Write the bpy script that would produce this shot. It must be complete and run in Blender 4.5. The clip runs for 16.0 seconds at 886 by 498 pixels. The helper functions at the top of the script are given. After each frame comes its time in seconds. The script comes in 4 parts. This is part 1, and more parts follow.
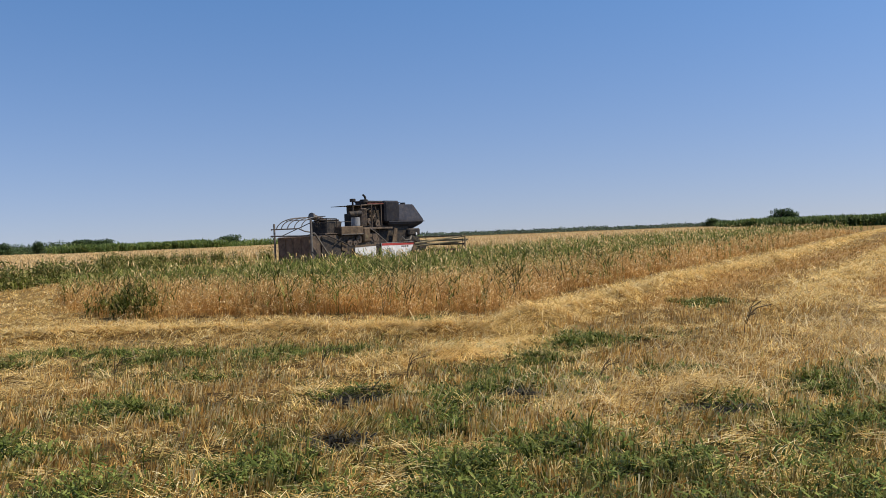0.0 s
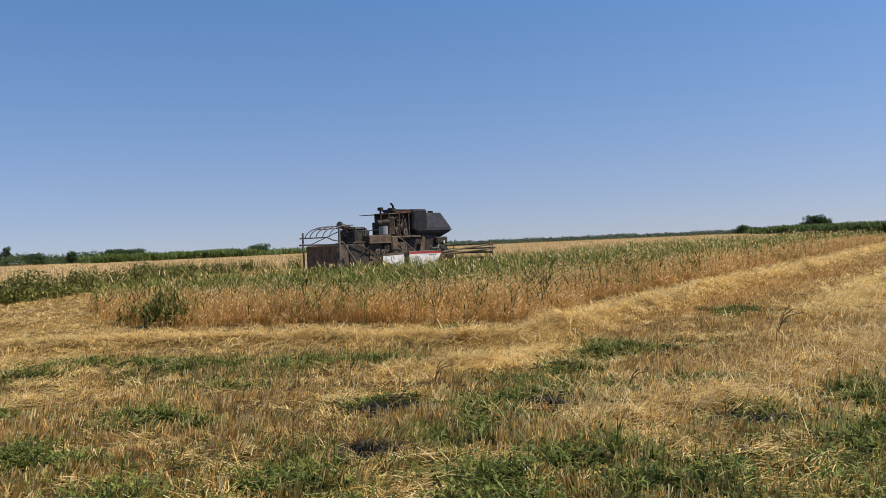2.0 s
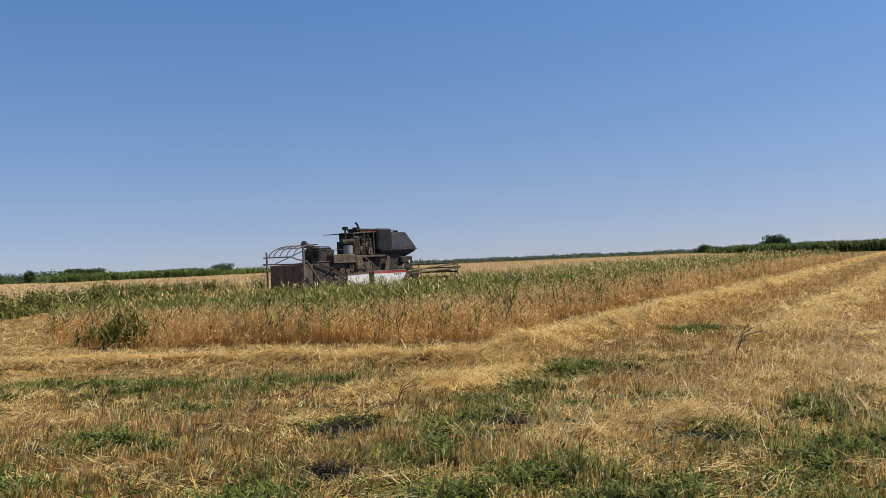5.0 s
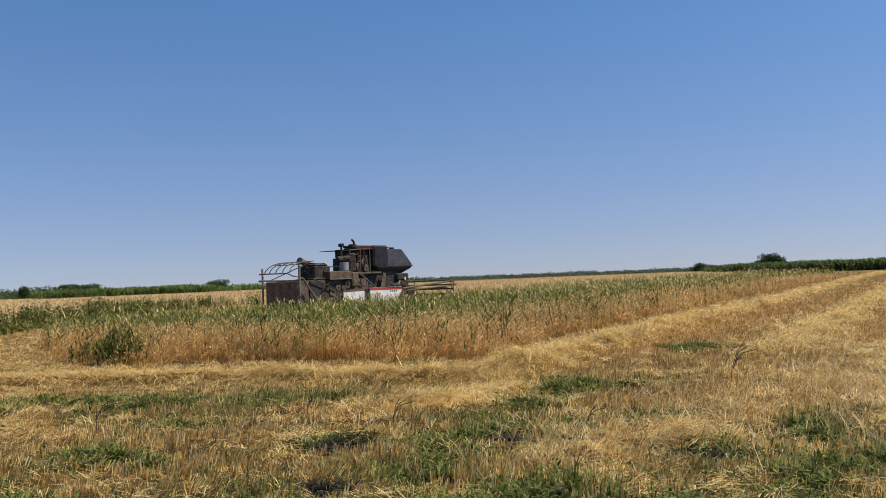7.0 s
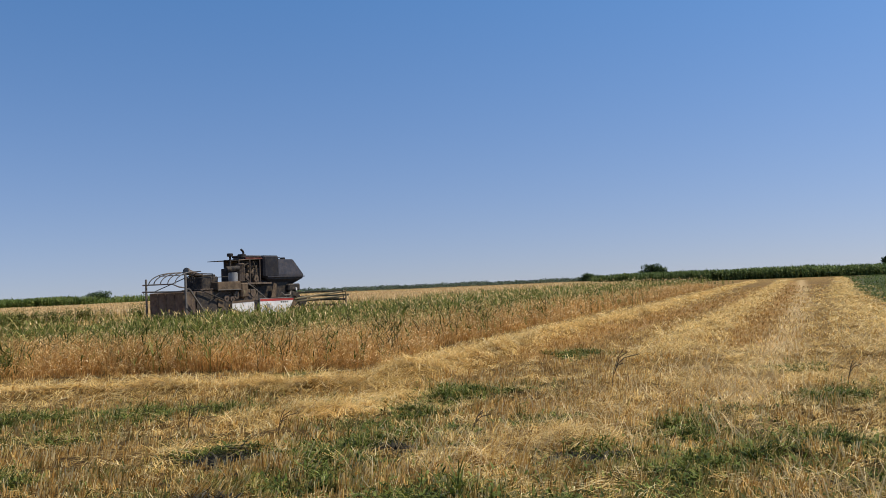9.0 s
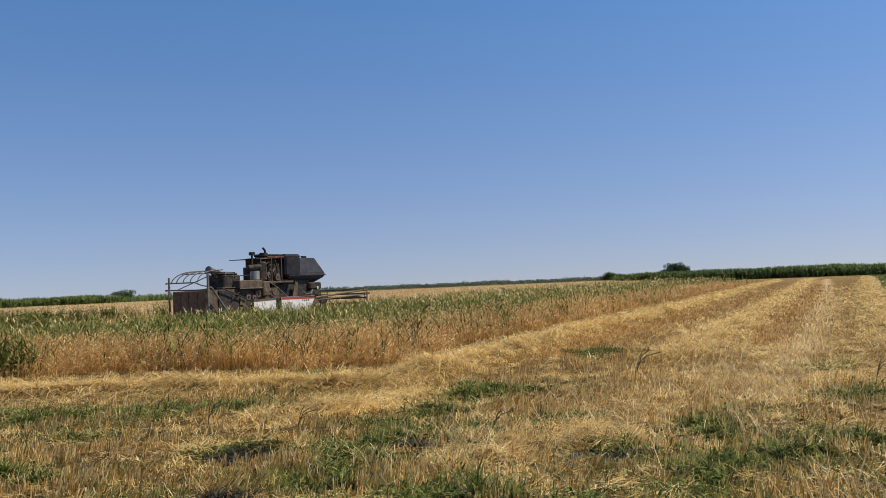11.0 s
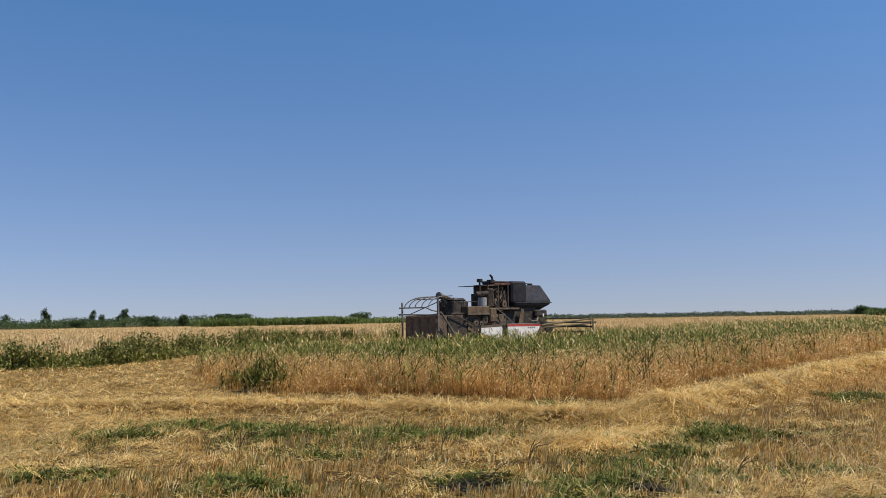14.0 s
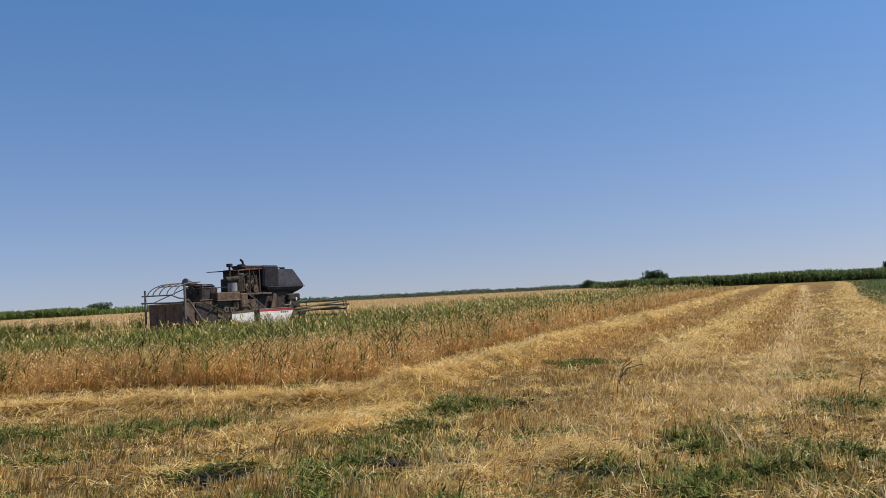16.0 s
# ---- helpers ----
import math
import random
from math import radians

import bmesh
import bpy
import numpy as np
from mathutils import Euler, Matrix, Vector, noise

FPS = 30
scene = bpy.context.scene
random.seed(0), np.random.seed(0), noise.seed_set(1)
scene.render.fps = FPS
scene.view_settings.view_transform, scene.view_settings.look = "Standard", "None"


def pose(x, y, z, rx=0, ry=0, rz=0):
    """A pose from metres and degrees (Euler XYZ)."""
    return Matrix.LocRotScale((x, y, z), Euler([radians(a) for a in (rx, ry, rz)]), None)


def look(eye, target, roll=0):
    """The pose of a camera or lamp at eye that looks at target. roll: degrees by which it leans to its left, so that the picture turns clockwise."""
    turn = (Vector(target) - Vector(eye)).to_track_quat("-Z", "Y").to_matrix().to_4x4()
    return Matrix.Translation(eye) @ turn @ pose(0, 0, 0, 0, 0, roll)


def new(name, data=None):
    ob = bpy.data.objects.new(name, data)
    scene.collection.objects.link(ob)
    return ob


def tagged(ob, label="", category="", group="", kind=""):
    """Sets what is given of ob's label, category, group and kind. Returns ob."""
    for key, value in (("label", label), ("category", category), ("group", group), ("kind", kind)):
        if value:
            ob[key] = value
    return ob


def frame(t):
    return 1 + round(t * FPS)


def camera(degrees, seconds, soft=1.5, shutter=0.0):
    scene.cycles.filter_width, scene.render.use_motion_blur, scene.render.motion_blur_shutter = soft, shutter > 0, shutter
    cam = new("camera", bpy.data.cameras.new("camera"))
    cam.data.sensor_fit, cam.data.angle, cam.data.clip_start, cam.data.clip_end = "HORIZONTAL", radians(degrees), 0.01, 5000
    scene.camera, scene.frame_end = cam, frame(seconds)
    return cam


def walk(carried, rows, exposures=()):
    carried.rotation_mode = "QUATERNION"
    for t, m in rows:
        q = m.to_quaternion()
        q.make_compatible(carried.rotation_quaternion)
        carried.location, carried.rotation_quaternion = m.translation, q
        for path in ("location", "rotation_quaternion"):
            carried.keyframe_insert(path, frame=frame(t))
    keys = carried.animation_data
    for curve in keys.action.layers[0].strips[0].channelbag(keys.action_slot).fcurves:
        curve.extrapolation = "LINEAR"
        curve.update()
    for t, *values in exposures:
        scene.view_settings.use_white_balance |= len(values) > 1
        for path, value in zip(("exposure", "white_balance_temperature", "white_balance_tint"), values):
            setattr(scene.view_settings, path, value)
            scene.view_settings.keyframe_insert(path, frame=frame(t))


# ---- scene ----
cam = camera(55.98, 16.0, soft=0.7)
EYE = 1.55
ROWS = (
    (0.0, 0.00, -0.95, 2.31, -0.002, -0.002, -0.002),
    (0.5, 1.37, -0.71, 2.48, -0.011, -0.029, -0.004),
    (1.0, 2.02, -0.44, 2.45, -0.011, -0.022, -0.002),
    (1.5, 2.06, -0.40, 2.46, -0.011, -0.009, -0.006),
    (2.0, 1.91, -0.30, 2.53, 0.005, -0.002, -0.003),
    (2.5, 1.86, 0.11, 2.61, 0.018, 0.002, -0.005),
    (3.0, 1.61, 0.27, 2.85, 0.030, 0.005, -0.002),
    (3.5, 0.64, 0.26, 3.02, 0.038, 0.008, -0.009),
    (4.0, -0.08, 0.31, 2.98, 0.036, 0.007, -0.004),
    (6.5, -0.60, 2.01, 2.35, 0.025, -0.013, 0.004),
    (7.0, -0.75, 2.10, 2.30, 0.027, -0.015, -0.004),
    (7.5, -1.73, 2.08, 2.19, 0.036, -0.015, 0.005),
    (8.0, -3.86, 2.26, 2.32, 0.046, -0.012, 0.001),
    (8.5, -6.77, 2.34, 2.42, 0.063, -0.013, -0.004),
    (8.7, -7.71, 2.52, 2.42, 0.075, -0.015, -0.022),
    (10.8, -8.62, 2.50, 2.66, 0.120, 0.050, -0.053),
    (11.0, -6.59, 2.52, 2.49, 0.113, 0.058, -0.061),
    (11.5, -2.11, 2.90, 2.54, 0.087, 0.026, -0.061),
    (12.0, 0.61, 3.30, 2.00, 0.067, 0.025, -0.046),
    (12.5, 6.46, 4.45, 1.33, 0.048, -0.058, 0.047),
    (13.0, 8.19, 4.95, 1.25, 0.040, 0.048, 0.042),
    (13.5, 9.07, 5.05, 1.14, 0.017, 0.094, 0.020),
    (14.0, 8.71, 4.83, 1.02, 0.034, 0.120, 0.006),
    (14.5, 4.15, 4.13, 1.23, 0.057, 0.094, 0.007),
    (15.0, -2.28, 3.58, 2.13, 0.107, 0.175, -0.006),
    (15.5, -5.46, 3.27, 2.83, 0.129, 0.219, -0.006),
    (16.0, -7.97, 3.08, 3.02, 0.143, 0.219, -0.008),
)
walk(cam, [(t, pose(x, y, EYE + z, 90 + p, r, w)) for t, w, p, r, x, y, z in ROWS],
     exposures=((0.0, 0.06), (3.5, 0.02), (7.5, -0.02), (16.0, -0.04)))

# ---- sky and sun ----
SUN_ELEVATION, SUN_AZIMUTH = 56.0, 98.0      # azimuth clockwise from +y
world = bpy.data.worlds.new("sky")
scene.world = world
world.use_nodes = True
wn = world.node_tree.nodes
sky = wn.new("ShaderNodeTexSky")
sky.sky_type = "NISHITA"
sky.sun_disc = False
sky.sun_elevation = radians(SUN_ELEVATION)
sky.sun_rotation = radians(SUN_AZIMUTH)
sky.altitude = 0
sky.air_density, sky.dust_density, sky.ozone_density = 1.15, 0.6, 2.2
wn["Background"].inputs["Strength"].default_value = 0.108
way = wn.new("ShaderNodeTexCoord")
lift = wn.new("ShaderNodeMapping")
lift.inputs["Location"].default_value = (0, 0, 0.08)
world.node_tree.links.new(way.outputs["Generated"], lift.inputs["Vector"])
world.node_tree.links.new(lift.outputs[0], sky.inputs["Vector"])
split = wn.new("ShaderNodeSeparateXYZ")
world.node_tree.links.new(way.outputs["Generated"], split.inputs[0])
clear = wn.new("ShaderNodeValToRGB")                     # deeper blue overhead, lilac haze low down
clear.color_ramp.elements[0].position, clear.color_ramp.elements[0].color = 0.0, (0.92, 0.82, 0.97, 1)
clear.color_ramp.elements[1].position, clear.color_ramp.elements[1].color = 0.36, (0.60, 0.92, 1.22, 1)
world.node_tree.links.new(split.outputs[2], clear.inputs[0])
tint = wn.new("ShaderNodeMix")
tint.data_type, tint.blend_type = "RGBA", "MULTIPLY"
tint.inputs[0].default_value = 1.0
world.node_tree.links.new(sky.outputs[0], tint.inputs[6])
world.node_tree.links.new(clear.outputs[0], tint.inputs[7])
world.node_tree.links.new(tint.outputs[2], wn["Background"].inputs["Color"])
sun_data = bpy.data.lights.new("sun", "SUN")
sun_data.energy, sun_data.angle, sun_data.color = 5.0, radians(0.53), (1.0, 0.90, 0.74)
sun = new("sun", sun_data)
se, sa = radians(SUN_ELEVATION), radians(SUN_AZIMUTH)
sun.matrix_world = look((0, 0, 60), Vector((0, 0, 60)) - Vector((math.sin(sa) * math.cos(se), math.cos(sa) * math.cos(se), math.sin(se))))
scene.view_settings.exposure = 0.0

rng = np.random.default_rng(7)


# ---- materials ----
def node_mat(name):
    m = bpy.data.materials.new(name)
    m.use_nodes = True
    t = m.node_tree
    b = t.nodes["Principled BSDF"]
    b.inputs["Specular IOR Level"].default_value = 0.15
    return m, t, b


def ramp_node(t, src, stops):
    n = t.nodes.new("ShaderNodeValToRGB")
    els = n.color_ramp.elements
    els[0].position, els[0].color = stops[0][0], (*stops[0][1], 1)
    els[1].position, els[1].color = stops[-1][0], (*stops[-1][1], 1)
    for p, c in stops[1:-1]:
        els.new(p).color = (*c, 1)
    t.links.new(src, n.inputs[0])
    return n.outputs[0]


def noise_node(t, scale, detail=4.0, coord="Object", rough=0.6):
    co = t.nodes.new("ShaderNodeTexCoord")
    n = t.nodes.new("ShaderNodeTexNoise")
    n.inputs["Scale"].default_value, n.inputs["Detail"].default_value, n.inputs["Roughness"].default_value = scale, detail, rough
    t.links.new(co.outputs[coord], n.inputs["Vector"])
    return n.outputs["Fac"]


def mix_node(t, fac, a, b, blend="MIX"):
    n = t.nodes.new("ShaderNodeMix")
    n.data_type, n.blend_type = "RGBA", blend
    for value, i in ((fac, 0), (a, 6), (b, 7)):
        if isinstance(value, float):
            n.inputs[i].default_value = value
        elif isinstance(value, tuple):
            n.inputs[i].default_value = (*value, 1)
        else:
            t.links.new(value, n.inputs[i])
    return n.outputs[2]


def bump(t, b, src, strength, distance=0.02):
    n = t.nodes.new("ShaderNodeBump")
    n.inputs["Strength"].default_value, n.inputs["Distance"].default_value = strength, distance
    t.links.new(src, n.inputs["Height"])
    t.links.new(n.outputs[0], b.inputs["Normal"])


def plant_mat(name, stops, patch=0.35, patch_scale=0.5, translucent=0.2, rough=0.65):
    """Leaves and stalks: each piece takes its own shade, with slow drift over the field."""
    m, t, b = node_mat(name)
    geo = t.nodes.new("ShaderNodeNewGeometry")
    col = ramp_node(t, geo.outputs["Random Per Island"], stops)
    drift = ramp_node(t, noise_node(t, patch_scale, 3), [(0.3, (1 - patch,) * 3), (0.7, (1 + patch * 0.4,) * 3)])
    col = mix_node(t, 1.0, col, drift, "MULTIPLY")
    col = mix_node(t, 1.0, col, ramp_node(t, noise_node(t, 6.0, 2), [(0.34, (0.78, 0.76, 0.71)), (0.64, (1.14, 1.14, 1.14))]), "MULTIPLY")
    t.links.new(col, b.inputs["Base Color"])
    b.inputs["Roughness"].default_value = rough
    if translucent:
        tr = t.nodes.new("ShaderNodeBsdfTranslucent")
        t.links.new(col, tr.inputs["Color"])
        mx = t.nodes.new("ShaderNodeMixShader")
        mx.inputs[0].default_value = translucent
        t.links.new(b.outputs[0], mx.inputs[1])
        t.links.new(tr.outputs[0], mx.inputs[2])
        t.links.new(mx.outputs[0], t.nodes["Material Output"].inputs["Surface"])
    return m


M_STUBBLE = plant_mat("stubble", [(0, (0.29, 0.145, 0.035)), (0.3, (0.66, 0.375, 0.10)), (0.65, (0.92, 0.62, 0.215)), (1, (0.98, 0.83, 0.47))], 0.3, 0.45, 0.35)
M_STUBBLE_GREY = plant_mat("pale_stubble", [(0, (0.48, 0.33, 0.14)), (0.5, (0.74, 0.56, 0.28)), (1, (0.92, 0.76, 0.46))], 0.2, 0.5, 0.3)
M_STRAW = plant_mat("straw", [(0, (0.40, 0.24, 0.065)), (0.3, (0.76, 0.52, 0.165)), (0.7, (0.90, 0.68, 0.28)), (1, (0.96, 0.83, 0.50))], 0.22, 0.8, 0.28)
M_OLIVE_STUBBLE = plant_mat("olive_stubble", [(0, (0.10, 0.088, 0.02)), (0.4, (0.34, 0.27, 0.07)), (0.75, (0.58, 0.45, 0.14)), (1, (0.78, 0.62, 0.29))], 0.3, 0.5, 0.3)
M_STALK = plant_mat("wheat_stalk", [(0, (0.42, 0.20, 0.055)), (0.5, (0.70, 0.38, 0.11)), (1, (0.86, 0.58, 0.22))], 0.3, 0.4, 0.35)
M_BROWN_STUBBLE = plant_mat("brown_stubble", [(0, (0.30, 0.155, 0.04)), (0.4, (0.60, 0.345, 0.10)), (0.8, (0.84, 0.56, 0.21)), (1, (0.93, 0.75, 0.40))], 0.3, 0.45, 0.35)
M_EAR = plant_mat("wheat_ear", [(0, (0.60, 0.38, 0.14)), (0.5, (0.82, 0.58, 0.26)), (1, (0.94, 0.76, 0.42))], 0.2, 0.4, 0.35)
M_PALE_WHEAT = plant_mat("pale_wheat", [(0, (0.58, 0.40, 0.18)), (0.5, (0.76, 0.56, 0.28)), (1, (0.86, 0.70, 0.42))], 0.2, 0.08, 0.45)
M_GRASS = plant_mat("weed_grass", [(0, (0.030, 0.042, 0.006)), (0.5, (0.115, 0.142, 0.022)), (0.85, (0.27, 0.28, 0.065)), (1, (0.56, 0.46, 0.17))], 0.35, 0.5, 0.25)
M_BELT = plant_mat("belt_grass", [(0, (0.06, 0.085, 0.014)), (0.5, (0.19, 0.225, 0.045)), (0.8, (0.36, 0.365, 0.10)), (1, (0.66, 0.55, 0.24))], 0.35, 0.25, 0.35)
M_HERB = plant_mat("low_herbs", [(0, (0.030, 0.045, 0.007)), (0.5, (0.11, 0.145, 0.024)), (1, (0.30, 0.325, 0.085))], 0.35, 0.7, 0.25)
M_DARKWEED = plant_mat("bank_weeds", [(0, (0.06, 0.075, 0.016)), (0.5, (0.17, 0.19, 0.045)), (1, (0.42, 0.35, 0.13))], 0.3, 0.4, 0.3)
M_DARKWEED_DRY = plant_mat("half_dry_weeds", [(0, (0.035, 0.035, 0.012)), (0.6, (0.085, 0.09, 0.028)), (1, (0.22, 0.17, 0.07))], 0.3, 0.5, 0.15)
M_REED = plant_mat("reeds", [(0, (0.08, 0.12, 0.03)), (0.6, (0.17, 0.24, 0.065)), (1, (0.32, 0.36, 0.13))], 0.25, 0.05, 0.45)
M_LEAF = plant_mat("tree_leaves", [(0, (0.04, 0.07, 0.03)), (0.6, (0.075, 0.12, 0.05)), (1, (0.13, 0.18, 0.08))], 0.2, 0.1, 0.3)
# distance haze is put into these leaf colours, greyer and bluer than near trees
M_HAZED_LEAF = plant_mat("hazed_far_leaves", [(0, (0.07, 0.10, 0.075)), (0.6, (0.10, 0.14, 0.095)), (1, (0.15, 0.19, 0.12))], 0.2, 0.02, 0.3)
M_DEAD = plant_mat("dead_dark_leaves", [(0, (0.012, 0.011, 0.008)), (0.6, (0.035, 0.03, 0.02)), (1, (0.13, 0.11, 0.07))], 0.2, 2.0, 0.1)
M_DRYSTEM = plant_mat("dry_dark_stem", [(0, (0.05, 0.035, 0.02)), (1, (0.14, 0.10, 0.05))], 0.2, 2.0, 0.0)
M_BARK, _t, _b = node_mat("bark")
_t.links.new(ramp_node(_t, noise_node(_t, 12), [(0.3, (0.06, 0.045, 0.03)), (0.7, (0.17, 0.13, 0.09))]), _b.inputs["Base Color"])


def ground_mat():
    m, t, b = node_mat("field_ground")

    def cover(name):
        a = t.nodes.new("ShaderNodeAttribute")
        a.attribute_name = name
        return a.outputs["Fac"]
    fine, mid, big = noise_node(t, 30, 8, rough=0.75), noise_node(t, 2.6, 6), noise_node(t, 0.06, 4)
    base = ramp_node(t, fine, [(0.37, (0.026, 0.016, 0.005)), (0.53, (0.145, 0.086, 0.025)), (0.68, (0.52, 0.325, 0.105))])
    base = mix_node(t, 1.0, base, ramp_node(t, mid, [(0.3, (0.42, 0.42, 0.42)), (0.7, (1.2, 1.16, 1.05))]), "MULTIPLY")
    base = mix_node(t, 1.0, base, ramp_node(t, big, [(0.35, (0.8, 0.8, 0.8)), (0.65, (1.1, 1.1, 1.05))]), "MULTIPLY")
    straw = ramp_node(t, fine, [(0.37, (0.055, 0.032, 0.008)), (0.53, (0.34, 0.205, 0.055)), (0.74, (0.70, 0.48, 0.17))])
    green = ramp_node(t, fine, [(0.36, (0.018, 0.02, 0.008)), (0.56, (0.06, 0.075, 0.022)), (0.8, (0.22, 0.21, 0.075))])
    pale = ramp_node(t, fine, [(0.25, (0.48, 0.32, 0.13)), (0.75, (0.78, 0.60, 0.33))])
    brown = ramp_node(t, fine, [(0.34, (0.11, 0.056, 0.015)), (0.54, (0.32, 0.175, 0.048)), (0.76, (0.50, 0.31, 0.10))])
    for name, c in (("brown", brown), ("straw", straw), ("pale", pale), ("green", green)):
        base = mix_node(t, cover(name), base, c)
    t.links.new(base, b.inputs["Base Color"])
    b.inputs["Roughness"].default_value = 0.9
    bump(t, b, fine, 0.7, 0.04)
    return m


M_GROUND = ground_mat()


# ---- mesh helpers ----
def mesh_of(name, verts, faces, material, smooth=False):
    """A mesh from arrays: verts (n, 3), faces (m, 3 or 4)."""
    verts, faces = np.asarray(verts, np.float32).reshape(-1, 3), np.asarray(faces, np.int32)
    k = faces.shape[1]
    me = bpy.data.meshes.new(name)
    me.vertices.add(len(verts))
    me.vertices.foreach_set("co", verts.ravel())
    me.loops.add(faces.size)
    me.loops.foreach_set("vertex_index", faces.ravel())
    me.polygons.add(len(faces))
    me.polygons.foreach_set("loop_start", np.arange(0, faces.size, k, dtype=np.int32))
    me.materials.append(material)
    me.update(calc_edges=True)
    me.polygons.foreach_set("use_smooth", np.full(len(faces), smooth))
    return me


def strips(base, turn, length, pitch0, pitch1, width, seg=1, face=None, tip=0.25, belly=0.0):
    """Blades: n curved ribbons from base (n, 3), going off at azimuth turn, rising at pitch0 and bending to pitch1 (radians)."""
    n = len(base)
    one = np.ones(n)
    turn, length, pitch0, pitch1, width = (one * v for v in (turn, length, pitch0, pitch1, width))
    face = turn + np.pi / 2 if face is None else one * face
    side = np.stack([np.cos(face), np.sin(face), 0 * face], 1)
    p = np.array(base, float)
    rows = []
    for k in range(seg + 1):
        u = k / seg
        w = width * ((1 - u) + tip * u + belly * 4 * u * (1 - u)) * 0.5
        rows += [p - side * w[:, None], p + side * w[:, None]]
        a = pitch0 + (pitch1 - pitch0) * (k + 0.5) / seg
        p = p + (length / seg)[:, None] * np.stack([np.cos(turn) * np.cos(a), np.sin(turn) * np.cos(a), np.sin(a)], 1)
    v = np.stack(rows, 1)
    m = 2 * (seg + 1)
    quad = np.array([[2 * k, 2 * k + 1, 2 * k + 3, 2 * k + 2] for k in range(seg)])
    f = (np.arange(n)[:, None, None] * m + quad[None]).reshape(-1, 4)
    return v.reshape(-1, 3), f


def join(*sets):
    vs, fs, k = [], [], 0
    for v, f in sets:
        vs.append(v)
        fs.append(f + k)
        k += len(v)
    return np.concatenate(vs), np.concatenate(fs)


def stuff(name, sets, material, label, category):
    v, f = join(*sets)
    return tagged(new(name, mesh_of(name, v, f, material)), label, category, kind="stuff")


def part(name, bm, material, parent=None, label=""):
    me = bpy.data.meshes.new(name)
    bm.to_mesh(me)
    bm.free()
    me.materials.append(material)
    ob = new(name, me)
    ob.parent = parent
    return tagged(ob, label) if label else ob


# ---- plan of the field ----
FRONT = np.array([(-9.2, 20.5), (-6.4, 17.5), (-5, 17.4), (-3.4, 17.1), (-1, 16.3), (1, 16.1), (2.5, 19.3), (4.3, 22.7), (6.9, 27),
                  (12, 35.7), (19.3, 47.5), (32.5, 70), (68, 128), (90, 165)])
STAND = np.concatenate([FRONT, [(70, 190), (40, 130), (12, 82), (-3, 60), (-2, 49.5), (-7, 42), (-12.5, 33), (-12.5, 27)]])
FAR_FIELD = np.array([(-23, 29), (-20.5, 34), (-21, 47), (-22, 62), (-15, 70), (-3, 61), (12, 83), (40, 131), (70, 191), (112, 330), (40, 420),
                      (-200, 420), (-420, 300), (-300, 120), (-90, 40)])
BANK = np.array([(-26, 27.5), (-21.3, 28.6), (-17.9, 29), (-17.8, 34.5), (-19.2, 47.6), (-20.6, 63), (-14, 72)])
ROW_MAIN = np.array([(1.4, 13.6), (2.3, 15.2), (4.0, 17.9), (6.6, 22.5), (9.9, 27.3), (17.5, 40), (41, 80), (68, 125)])
ROW_NEAR = np.array([(-16, 13.6), (-12, 14.2), (-8, 14.3), (-5.5, 14.7), (-3.8, 14.5), (-1.8, 13.6), (0.8, 12.6), (1.6, 13.8)])
ROW_RIGHT = np.array([(6, 14), (8.6, 18.5), (13.6, 26.5), (21.7, 39.9), (47, 81.6), (75, 128)])
ROW_OUTER = np.array([(10, 13), (13.5, 19), (20, 29), (30, 45), (52, 78), (82, 124)])
TRACK = np.array([(5, 9.5), (7, 12.4), (11.3, 19.3), (17.7, 29.3), (38.7, 63.5), (70, 115)])
BROWN = np.array([(4.4, 16.6), (7.1, 21.6), (9.7, 25.2), (13.0, 29.8), (21.4, 41.7), (37.4, 65.8), (62, 105)])
BROWN_OUTER = np.array([(8.6, 16.2), (9.8, 18.4), (13.3, 24.2), (22.1, 37.9), (39.2, 65.9), (64, 107)])
GREEN_RIGHT = np.array([(17.5, 21), (21.8, 30), (35.5, 52), (66, 97), (100, 150), (200, 150), (200, 10), (40, 10)])
